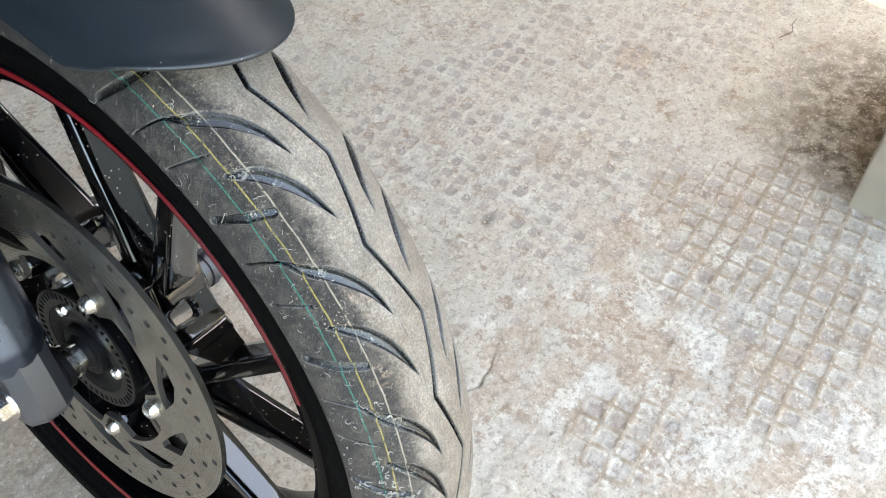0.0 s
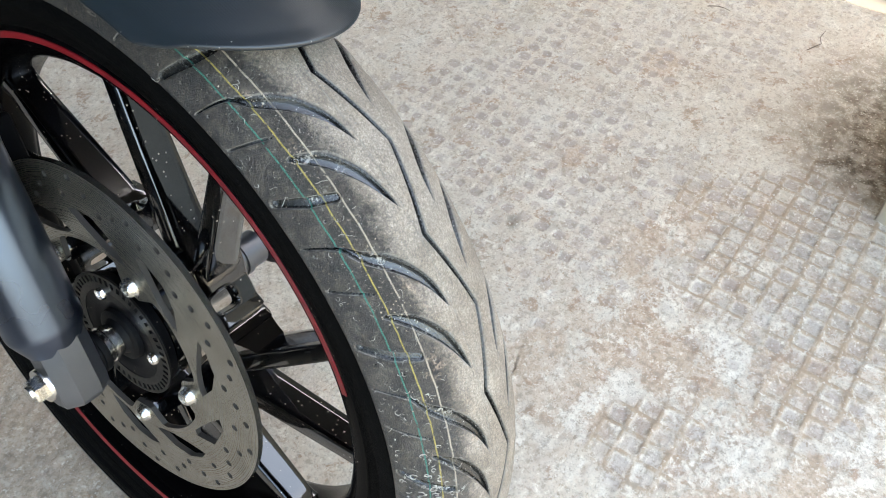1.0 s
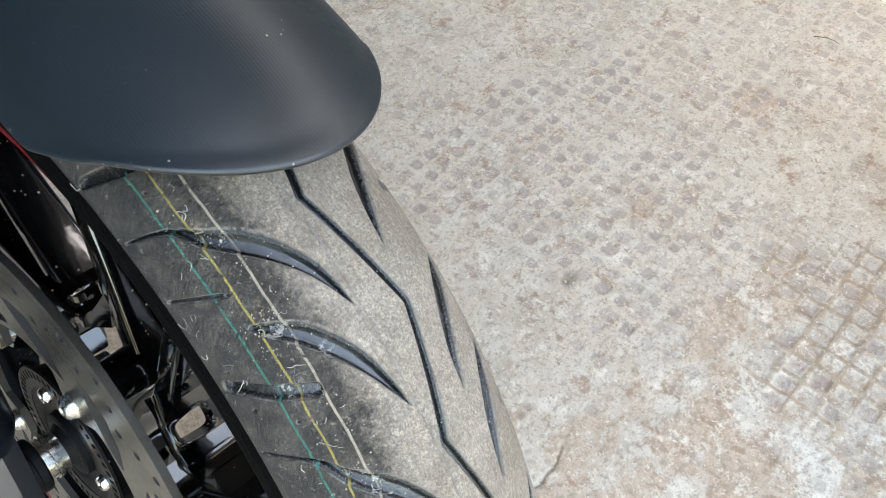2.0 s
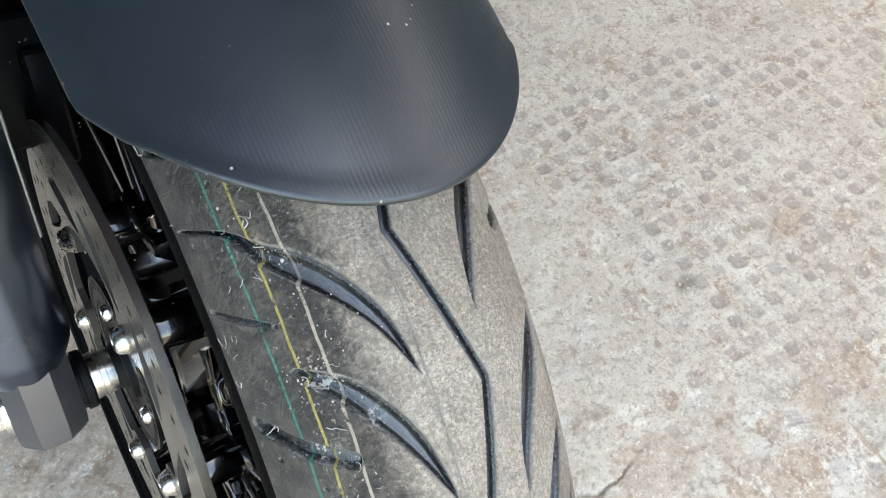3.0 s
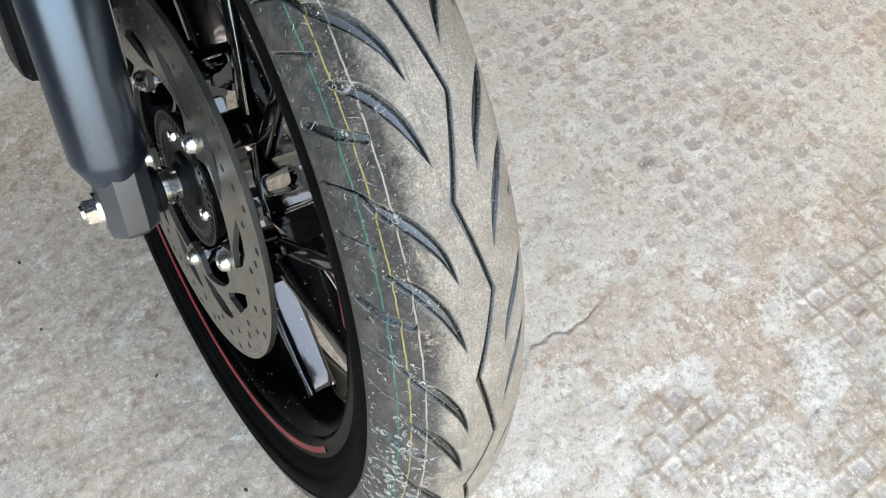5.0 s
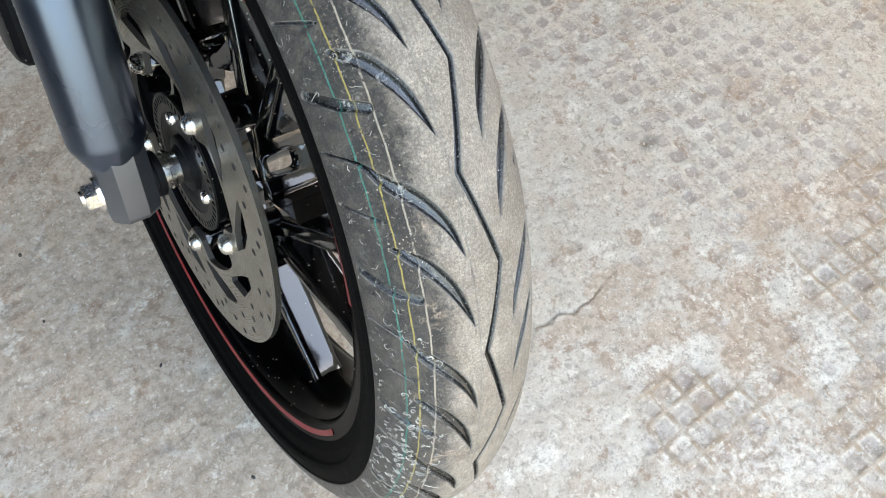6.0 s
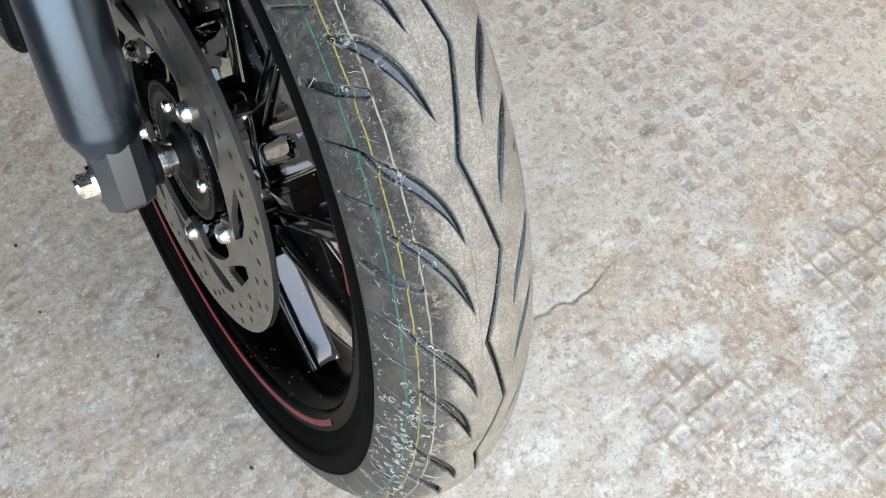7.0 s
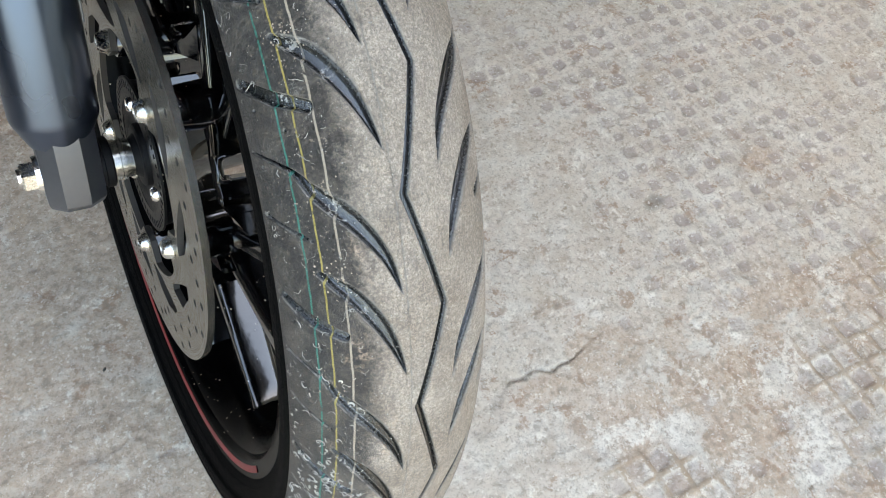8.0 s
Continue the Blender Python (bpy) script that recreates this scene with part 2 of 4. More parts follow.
# ---- mudguard plastic: fine raised weave
def mudguard_material():
    k = Mat("grained_black_plastic")
    ax, ln, _ = k.parts(k.coord("UV"))
    a = k.math("SINE", k.math("MULTIPLY", ax, 2 * math.pi / 0.00110))
    b = k.math("SINE", k.math("MULTIPLY", ln, 2 * math.pi / 0.00110))
    weave = k.math("MULTIPLY", a, k.math("ADD", 0.65, k.math("MULTIPLY", b, 0.35)))
    panel = k.span(k.math("ABSOLUTE", ax), 0.0545, 0.0530)
    p = k.coord()
    col = k.mix(k.span(k.noise(p, 20, 4), 0.3, 0.7), (0.0105, 0.0165, 0.0215), (0.0145, 0.0215, 0.0275))
    dustspeck = k.math("MULTIPLY", k.span(k.voronoi(p, 190), 0.10, 0.05), k.span(k.noise(p, 30), 0.5, 0.62))
    col = k.mix(dustspeck, col, (0.45, 0.42, 0.38))
    k.set(Base_Color=col, Roughness=k.span(k.noise(p, 300, 4), 0.3, 0.7, 0.30, 0.37), Specular_IOR_Level=0.8)
    k.bump(k.math("MULTIPLY", weave, panel), 0.22, 0.00010)
    return k.m


M_FLOOR = floor_material()
M_TYRE = tyre_material()
M_GUARD = mudguard_material()
M_GLOSS = simple("gloss_black_paint", (0.0022, 0.0024, 0.003), 0.10, 0.0, 60, 0.15, 0.015, 1.0, 0.11, 0.04)
M_CAST = simple("gloss_black_cast_paint", (0.0012, 0.0014, 0.0019), 0.12, 0.0, 60, 0.15, 0.015, 1.0, 0.10, 0.08)
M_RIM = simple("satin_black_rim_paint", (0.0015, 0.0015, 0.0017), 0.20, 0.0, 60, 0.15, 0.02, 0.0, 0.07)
M_HOLE = simple("dark_hole_walls", (0.05, 0.045, 0.04), 0.7, 0.0, 100, 0.2, 0.1)
M_RED = simple("red_stripe_paint", (0.27, 0.012, 0.019), 0.35, 0.0, 150, 0.15, 0.05)
M_FORK = simple("graphite_anodised_metal", (0.092, 0.113, 0.155), 0.29, 0.95, 25, 0.05, 0.0)
M_CLAMP = simple("satin_grey_cast_metal", (0.16, 0.163, 0.175), 0.36, 0.8, 60, 0.08, 0.03)
M_RIB = simple("machined_aluminium", (0.42, 0.45, 0.50), 0.36, 1.0, 80, 0.08, 0.05)
M_ZINC = simple("yellow_passivated_zinc", (0.70, 0.69, 0.65), 0.25, 1.0, 160, 0.12, 0.1)
M_STEEL = simple("bright_steel", (0.80, 0.79, 0.76), 0.17, 1.0, 160, 0.1, 0.06)
M_BLACKMETAL = simple("satin_black_metal", (0.006, 0.006, 0.007), 0.34, 0.0, 120, 0.15, 0.12, 0.0, 0.06)
M_RING = simple("dark_toned_steel", (0.030, 0.029, 0.028), 0.42, 0.8, 140, 0.12, 0.1)
M_RUBBER = simple("plain_black_rubber", (0.005, 0.005, 0.0055), 0.55, 0.0, 90, 0.2, 0.2)
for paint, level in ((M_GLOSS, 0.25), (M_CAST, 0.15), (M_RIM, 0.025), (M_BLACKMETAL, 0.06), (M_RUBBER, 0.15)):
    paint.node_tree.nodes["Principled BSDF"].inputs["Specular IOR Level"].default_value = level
for paint, ior in ((M_GLOSS, 1.75), (M_CAST, 1.75)):
    paint.node_tree.nodes["Principled BSDF"].inputs["Coat IOR"].default_value = ior
M_PLASTER = simple("cement_plaster", (0.42, 0.365, 0.295), 0.88, 0.0, 20, 0.18, 0.5)
M_EAST_WALL = simple("grey_unseen_wall", (0.29, 0.28, 0.26), 0.9, 0.0, 12, 0.15, 0.4)
# dark tone of the unseen roof and walls, keeps bounced light low
M_SURROUND = simple("dark_unseen_surround", (0.11, 0.107, 0.104), 0.9, 0.0, 6, 0.15, 0.3)
M_EARTH = simple("pale_dry_ground", (0.105, 0.101, 0.093), 0.95, 0.0, 8, 0.2, 0.6)
M_STONE = simple("dark_grit", (0.07, 0.065, 0.06), 0.8, 0.0, 200, 0.25, 0.4)
M_TWIG = simple("dry_twig_bark", (0.17, 0.13, 0.10), 0.85, 0.0, 300, 0.25, 0.5)


# ---- disc steel: brushed round the axle
def disc_material():
    k = Mat("brushed_disc_steel")
    p = k.coord()
    _, y, z = k.parts(p)
    rad = k.math("SQRT", k.math("ADD", k.math("MULTIPLY", y, y), k.math("MULTIPLY", z, z)))
    n = k.t.nodes.new("ShaderNodeCombineXYZ")
    k.put(n.inputs[0], rad)
    rings = k.noise(k.scaled(n.outputs[0], 1, 0, 0), 1500, 3, 0.7)
    mid = k.noise(p, 45, 5)
    col = k.mix(k.span(mid, 0.3, 0.7), (0.29, 0.265, 0.225), (0.39, 0.36, 0.31))
    k.set(Base_Color=col, Metallic=0.9, Roughness=k.span(rings, 0.3, 0.7, 0.21, 0.34))
    k.bump(rings, 0.25, 0.0002)
    return k.m


M_DISC = disc_material()


# ================= mesh helpers =================
def finish(name, me, material, parent=None, label="", smooth=35):
    ob = new(name, me)
    if material:
        me.materials.append(material)
    if parent:
        ob.parent = parent
    if label:
        ob["label"] = label
    if smooth:
        me.shade_smooth()
        me.set_sharp_from_angle(angle=radians(smooth))
    return ob


def part(name, bm, material, parent=None, label="", smooth=35):
    """Links a bmesh as one mesh object under a thing or a part."""
    bmesh.ops.recalc_face_normals(bm, faces=bm.faces)
    me = bpy.data.meshes.new(name)
    bm.to_mesh(me)
    bm.free()
    return finish(name, me, material, parent, label, smooth)


def thing(name, m, label, category, group="", kind=""):
    ob = new(name)
    ob.empty_display_size = 0.05
    ob.matrix_world = m
    return tagged(ob, label, category, group, kind)


def revolve(profile, steps=96, closed=False, axis_shift=(0, 0), start=0.0, sweep=360.0):
    """A profile of (x, r) turned round the x axis."""
    bm = bmesh.new()
    full = abs(sweep - 360) < 1e-6
    count = steps if full else steps + 1
    rows = []
    for i in range(count):
        a = radians(start + sweep * i / steps)
        rows.append([bm.verts.new((x, -r * math.sin(a) + axis_shift[0], r * math.cos(a) + axis_shift[1])) for x, r in profile])
    n = len(profile)
    for i in range(count if full else count - 1):
        a, b = rows[i], rows[(i + 1) % count]
        for j in range(n if closed else n - 1):
            bm.faces.new((a[j], a[(j + 1) % n], b[(j + 1) % n], b[j]))
    bmesh.ops.remove_doubles(bm, verts=bm.verts, dist=1e-6)
    return bm


def box(lo, hi, bevel=0.0, segs=2, bm=None):
    bm = bm or bmesh.new()
    made = bmesh.ops.create_cube(bm, size=1.0)["verts"]
    for v in made:
        v.co = Vector([l + (c + 0.5) * (h - l) for c, l, h in zip(v.co, lo, hi)])
    if bevel:
        edges = {e for v in made for e in v.link_edges}
        bmesh.ops.bevel(bm, geom=list(edges), offset=bevel, segments=segs, profile=0.6, affect="EDGES")
    return bm


def loft(sections, cap=True):
    """Rings of equal length joined one to the next."""
    bm = bmesh.new()
    rows = [[bm.verts.new(p) for p in ring] for ring in sections]
    n = len(rows[0])
    for a, b in zip(rows, rows[1:]):
        for j in range(n):
            bm.faces.new((a[j], a[(j + 1) % n], b[(j + 1) % n], b[j]))
    if cap:
        bm.faces.new(rows[0])
        bm.faces.new(list(reversed(rows[-1])))
    return bm


def plate(loops, x0, x1):
    """A flat plate across x, from an outline and the holes in it, as loops of (y, z)."""
    bm = bmesh.new()
    edges = []
    for loop in loops:
        vs = [bm.verts.new((x0, y, z)) for y, z in loop]
        edges += [bm.edges.new((a, b)) for a, b in zip(vs, vs[1:] + vs[:1])]
    bmesh.ops.triangle_fill(bm, use_beauty=True, use_dissolve=False, edges=edges)
    got = bmesh.ops.extrude_face_region(bm, geom=list(bm.faces))
    for g in got["geom"]:
        if isinstance(g, bmesh.types.BMVert):
            g.co.x = x1
    return bm


def polar(r, deg):
    return (-r * math.sin(radians(deg)), r * math.cos(radians(deg)))


def hexagon(x0, x1, size, cy=0.0, cz=0.0, turn=0.0, chamfer=0.0012):
    rings = []
    for x, s in ((x0, size - chamfer), (x0 + chamfer, size), (x1, size)):
        rings.append([(x, cy + s * math.cos(radians(60 * i + turn)), cz + s * math.sin(radians(60 * i + turn))) for i in range(6)])
    return loft(rings)


def tube(points, radius, sides=10):
    """A round bar along a chain of points."""
    pts = [Vector(p) for p in points]
    radii = radius if isinstance(radius, (list, tuple)) else [radius] * len(pts)
    rings = []
    side = None
    for i, p in enumerate(pts):
        d = (pts[min(i + 1, len(pts) - 1)] - pts[max(i - 1, 0)]).normalized()
        side = d.orthogonal().normalized() if side is None else (side - d * side.dot(d)).normalized()
        up = d.cross(side)
        rings.append([p + radii[i] * (side * math.cos(2 * math.pi * j / sides) + up * math.sin(2 * math.pi * j / sides)) for j in range(sides)])
    return loft(rings)


def smoothstep(x):
    x = np.clip(x, 0, 1)
    return x * x * (3 - 2 * x)


# value noise on arrays, for relief
def lattice(x, y, seed):
    rs = np.random.RandomState(seed)
    g = rs.rand(257, 257)
    xi, yi = np.floor(x).astype(int), np.floor(y).astype(int)
    fx, fy = smoothstep(x - xi), smoothstep(y - yi)
    a, b, c, d = g[xi % 256, yi % 256], g[(xi + 1) % 256, yi % 256], g[xi % 256, (yi + 1) % 256], g[(xi + 1) % 256, (yi + 1) % 256]
    return (a * (1 - fx) + b * fx) * (1 - fy) + (c * (1 - fx) + d * fx) * fy


def fbm(x, y, scale, seed, octaves=4):
    total, amp, norm = 0, 1.0, 0
    for o in range(octaves):
        total = total + amp * lattice(x * scale * 2 ** o + 17.3 * o, y * scale * 2 ** o + 9.1 * o, seed + o)
        norm += amp
        amp *= 0.55
    return total / norm


def grid_mesh(name, verts, rows, cols, wrap=False, attrs=(), uv=None):
    """A mesh from a (rows x cols) field of places, with float attributes and a UV map."""
    me = bpy.data.meshes.new(name)
    i = np.arange(rows if wrap else rows - 1)[:, None]
    j = np.arange(cols - 1)[None]
    k = (i + 1) % rows
    quads = np.stack([i * cols + j, i * cols + j + 1, k * cols + j + 1, k * cols + j], -1).reshape(-1, 4)
    me.vertices.add(rows * cols)
    me.vertices.foreach_set("co", verts.reshape(-1).astype(np.float32))
    me.loops.add(quads.size)
    me.loops.foreach_set("vertex_index", quads.reshape(-1).astype(np.int32))
    me.polygons.add(len(quads))
    me.polygons.foreach_set("loop_start", (np.arange(len(quads)) * 4).astype(np.int32))
    me.update(calc_edges=True)
    for key, values in attrs:
        me.attributes.new(key, "FLOAT", "POINT").data.foreach_set("value", values.reshape(-1).astype(np.float32))
    if uv is not None:
        u, v = uv
        ii = np.broadcast_to(i, (len(i), cols - 1))
        lu = np.stack([u[i, j], u[i, j + 1], u[k, j + 1], u[k, j]], -1).reshape(-1)
        lap = 2 * math.pi * 0.285 * (ii == rows - 1) if wrap else 0.0
        lv = np.stack([v[i, j], v[i, j + 1], v[k, j + 1] + lap, v[k, j] + lap], -1).reshape(-1)
        me.uv_layers.new(name="UVMap").data.foreach_set("uv", np.stack([lu, lv], -1).reshape(-1).astype(np.float32))
    me.validate()
    return me


# ================= the place =================
EDGE = 1.158         # where the floor slab ends


def regions(X, Y, spots, seed):
    """Soft patches (x, y, half-width, half-depth) with a ragged edge, 0 to 1."""
    rag = 0.9 * (fbm(X, Y, 22, seed, 4) - 0.5)
    out = np.zeros_like(X)
    for x, y, a, b in spots:
        out = np.maximum(out, smoothstep((1.25 + rag - np.hypot((X - x) / a, (Y - y) / b)) / 0.5))
    return out


# soft patches: x, y, half-width, half-depth
RIDGED = ((0.282, -0.335, 0.042, 0.060), (0.500, -0.440, 0.120, 0.085), (0.600, -0.350, 0.150, 0.080), (0.530, -0.290, 0.080, 0.040), (0.655, -0.335, 0.075, 0.085), (0.625, -0.23, 0.045, 0.045), (0.69, -0.42, 0.06, 0.05), (0.42, -0.45, 0.09, 0.06), (0.252, -0.32, 0.05, 0.045))
DOTTED = ((0.60, -0.085, 0.110, 0.085), (0.66, -0.03, 0.080, 0.045), (0.56, 0.09, 0.13, 0.06), (0.46, 0.185, 0.12, 0.045), (0.83, -0.04, 0.06, 0.05),
          (0.47, -0.125, 0.06, 0.045), (0.50, 0.02, 0.08, 0.05), (0.76, 0.10, 0.10, 0.06), (0.62, 0.18, 0.10, 0.05))
SMOOTH = ((0.735, -0.245, 0.045, 0.045), (0.76, -0.15, 0.075, 0.050), (0.70, 0.02, 0.05, 0.03), (0.40, 0.08, 0.05, 0.03), (0.62, 0.235, 0.09, 0.02))
CHALKY = ((0.296, -0.414, 0.035, 0.022), (0.374, -0.533, 0.05, 0.025), (0.294, -0.264, 0.025, 0.018), (0.427, -0.337, 0.030, 0.022), (0.285, -0.372, 0.050, 0.028), (0.095, -0.266, 0.032, 0.016), (0.173, -0.212, 0.020, 0.014), (0.256, -0.251, 0.030, 0.014), (0.305, -0.125, 0.014, 0.009),
          (0.493, -0.372, 0.024, 0.016), (0.358, -0.515, 0.080, 0.030), (0.323, -0.332, 0.022, 0.022), (0.643, -0.262, 0.020, 0.012), (0.215, -0.33, 0.04, 0.03),
          (0.407, -0.349, 0.028, 0.022), (0.457, -0.283, 0.022, 0.015), (0.550, -0.315, 0.018, 0.014), (0.506, -0.062, 0.018, 0.012))
TANNED = ((-0.22, -0.22, 0.24, 0.30), (-0.12, 0.22, 0.26, 0.24), (0.02, -0.42, 0.12, 0.10), (0.278, -0.179, 0.045, 0.022), (0.36, -0.242, 0.045, 0.022), (0.348, -0.339, 0.030, 0.015), (0.59, -0.04, 0.022, 0.014), (0.315, -0.472, 0.03, 0.02), (0.285, -0.158, 0.035, 0.014), (0.355, -0.241, 0.070, 0.030), (0.591, -0.050, 0.030, 0.014), (0.366, -0.301, 0.060, 0.022), (0.272, -0.232, 0.030, 0.014),
          (0.211, -0.178, 0.030, 0.014), (0.842, -0.056, 0.030, 0.030), (0.636, -0.076, 0.02, 0.012), (0.52, -0.20, 0.10, 0.02))


def cell_random(i, j, seed):
    """A steady random number from 0 to 1 for each cell of a lattice."""
    h = np.sin(i * 127.1 + j * 311.7 + seed * 74.7) * 43758.5453
    return h - np.floor(h)


def build_floor():
    """A concrete slab with a stamped lattice: open pits in one part, tan ridges round them in another, worn away between."""
    fine_x = np.concatenate([np.arange(-0.62, 0.16, 0.0030), np.arange(0.16, 0.78, 0.0017), np.arange(0.78, EDGE, 0.0030)])
    fine_y = np.concatenate([np.arange(-0.75, -0.52, 0.0030), np.arange(-0.52, 0.25, 0.0017), np.arange(0.25, 0.85, 0.004)])
    xs = np.concatenate([np.arange(-3.0, -0.62, 0.12), fine_x, [EDGE]])
    ys = np.concatenate([np.arange(-1.05, -0.75, 0.10), fine_y, np.arange(0.85, 4.0, 0.15)])
    X, Y = np.meshgrid(xs, ys, indexing="ij")
    wx = (X + 0.008 * (fbm(X, Y, 5, 3, 2) - 0.5) - 0.5565) / 0.0254
    wy = (Y + 0.008 * (fbm(X, Y, 5, 8, 2) - 0.5) + 0.0530) / 0.0258
    ci, cj = np.round(wx), np.round(wy)
    lx, ly = wx - ci, wy - cj                                # -0.5 to 0.5 across a cell
    chance, size, depth, turn = (cell_random(ci, cj, k) for k in (1, 2, 3, 4))
    ridged, dotted = regions(X, Y, RIDGED, 131), regions(X, Y, DOTTED, 133)
    broad = smoothstep((fbm(X, Y, 5.5, 31, 4) - 0.44) / 0.14)
    strewn = np.clip(0.52 + 0.45 * broad + 0.60 * dotted, 0, 1) * smoothstep((X - 0.24) / 0.22) * (1 - 0.9 * regions(X, Y, SMOOTH, 135))
    strewn *= 1 - 0.65 * smoothstep((-0.17 - Y) / 0.06) * (1 - ridged)
    there = np.maximum(smoothstep((strewn - chance) / 0.12), ridged * smoothstep((0.93 - chance) / 0.1))
    half = np.where(ridged > 0.5, 0.345 + 0.05 * size, 0.25 + 0.14 * size)
    gx, gy = lx + 0.07 * (turn - 0.5), ly + 0.07 * (size - 0.5)
    lean = 0.5 * (turn - 0.5)
    gx, gy = gx + lean * gy, gy - lean * gx
    ragged = 0.13 * (fbm(X, Y, 90, 91, 3) - 0.5)
    span = (np.abs(gx) ** 4.5 + np.abs(gy) ** 4.5) ** (1 / 4.5)
    pit = smoothstep((half + ragged - span) / 0.075) * there * (0.38 + 0.62 * depth) * (1 - 0.18 * ridged) * (0.72 + 0.28 * np.maximum(dotted, ridged))
    ridge = smoothstep((np.maximum(np.abs(lx), np.abs(ly)) + ragged * 0.6 - 0.375) / 0.05) * ridged * smoothstep((fbm(X, Y, 16, 93, 3) - 0.30) / 0.12)
    # shade put into the colour along one side of the long ridges
    ridge_shade = smoothstep((0.10 - np.abs(np.abs(ly) * np.sign(ly) - 0.40)) / 0.06) * ridged * smoothstep((fbm(X * 0.4, Y, 14, 95, 3) - 0.42) / 0.14)
    lump = fbm(X, Y, 9, 41, 4) - 0.5
    rough = (fbm(X * 0.8 + Y * 0.6, (Y * 0.8 - X * 0.6) * 2.2, 26, 45, 4) - 0.5) * (1 - 0.6 * smoothstep((X - 0.05) / 0.2))
    pock = smoothstep((fbm(X, Y, 60, 51, 2) - 0.66) / 0.1)
    flake = smoothstep((fbm(X, Y, 48, 55, 3) - 0.52) / 0.05) * smoothstep((X - 0.1) / 0.15)
    Z = 0.0045 * lump + 0.0036 * rough - 0.0014 * pit + 0.0009 * ridge - 0.0010 * pock + 0.0005 * flake
    # one crack beside the wheel
    cx, cy = X - 0.226, Y + 0.160
    along = cx * 0.98 + cy * 0.14
    across = -cx * 0.14 + cy * 0.98 + 0.006 * np.sin(along * 50 + 0.4) + 0.014 * (fbm(X, Y, 70, 61, 3) - 0.5)
    crack = smoothstep((0.0022 - np.abs(across)) / 0.0018) * smoothstep((0.062 - np.abs(along)) / 0.03) * smoothstep((fbm(X, Y, 60, 64, 2) - 0.25) / 0.2)
    Z -= 0.003 * crack
    stain = 0.55 * smoothstep((0.017 + 0.02 * (fbm(X, Y, 60, 66, 3) - 0.5) - np.hypot(X - 0.438, (Y + 0.043) * 1.4)) / 0.012)
    dark = np.clip(0.45 * crack + stain, 0, 1)
    worn = smoothstep((0.34 + 0.16 * (fbm(X, Y, 6, 81, 3) - 0.5) - np.hypot(X - 0.40, (Y + 0.36))) / 0.22)
    # dark brown patch beside the pillar's foot, fading outwards
    pillar_dark = smoothstep((0.20 - np.hypot(1.5 * np.maximum(np.abs(X - 0.89) - 0.08, 0), (Y + 0.425) * 0.9)) / 0.16) * (0.55 + 0.9 * fbm(X, Y, 18, 71, 3) * smoothstep((Y + 0.445) / 0.02))
    pillar_dark = np.clip(pillar_dark * smoothstep((Y + 0.430) / 0.01), 0, 1)
    near = smoothstep((0.10 - np.hypot(X - 0.01, Y * 0.6)) / 0.05)  # flat under the wheel
    Z = Z * (1 - near) - 0.0012
    me = grid_mesh("floor", np.stack([X, Y, Z], -1), len(xs), len(ys), attrs=(("pit", pit), ("ridge", ridge), ("dark", dark), ("pillar_dark", pillar_dark), ("worn", worn), ("ridge_shade", ridge_shade), ("chalky", regions(X, Y, CHALKY, 141)), ("tanned", regions(X, Y, TANNED, 151))))
    ob = finish("floor", me, M_FLOOR, smooth=0)
    me.shade_smooth()
    tagged(ob, "weathered cement floor stamped with small squares, chalky and brown-stained", "floor", kind="structure")
    slab = part("floor_edge", box((-3.0, -1.05, -0.16), (EDGE, 4.0, -0.014), 0.004), M_PLASTER)
    slab.parent = ob
    return ob


build_floor()

bm = box((-60, -60, -0.4), (60, 60, -0.16))
tagged(part("ground", bm, M_EARTH, smooth=0), "pale dry sunlit earth outside the cement floor", "ground", kind="structure")
# unseen roof, sized to keep the sun off the floor
bm = box((-2.8, -0.50, 2.4), (EDGE + 1.42, 4.3, 2.55))
tagged(part("ceiling", bm, M_SURROUND, smooth=0), "unseen plain dark roof shading the cement floor", "ceiling", kind="structure")
# two unseen walls, added to darken the floor's left side and the reflections
bm = box((-1.5, 2.6, -0.16), (EDGE, 2.8, 2.4))
tagged(part("unseen_wall_north", bm, M_SURROUND, smooth=0), "unseen plain dark wall added behind the floor to cut light", "wall", kind="structure")
bm = box((-1.5, -0.5, -0.16), (-1.3, 2.6, 2.4))
tagged(part("unseen_wall_west", bm, M_SURROUND, smooth=0), "unseen plain dark side wall added to cut light", "wall", kind="structure")

# unseen wall, added to hold back skylight from the east
bm = box((2.85, -8.0, -0.16), (3.05, 9.0, 2.40))
tagged(part("unseen_wall_east", bm, M_EAST_WALL, smooth=0), "unseen plain grey wall added to block the eastern sky", "wall", kind="structure")
pillar = part("pillar", box((0.707, -0.675, -0.02), (0.965, -0.419, 2.4), 0.006), M_PLASTER, smooth=30)
tagged(pillar, "rough cement-plastered pillar standing on the stamped floor", "pillar", kind="structure")

# ================= motorcycle front =================
LEAN, HUB = 12.5, 0.2902
R_TYRE, RHO = 0.296, 0.050
bike = thing("motorcycle", pose(0, 0, 0), "black motorcycle front wheel and fork, dusty tyre, leaning on floor", "motorcycle")
WHEEL = pose(0, 0, HUB, 0, LEAN, 0)


def on_wheel(ob):
    ob.matrix_local = WHEEL
    return ob


PERIOD = 360 / 19
MM = 0.285 * math.pi / 180 * 1000      # millimetres a degree on the tread


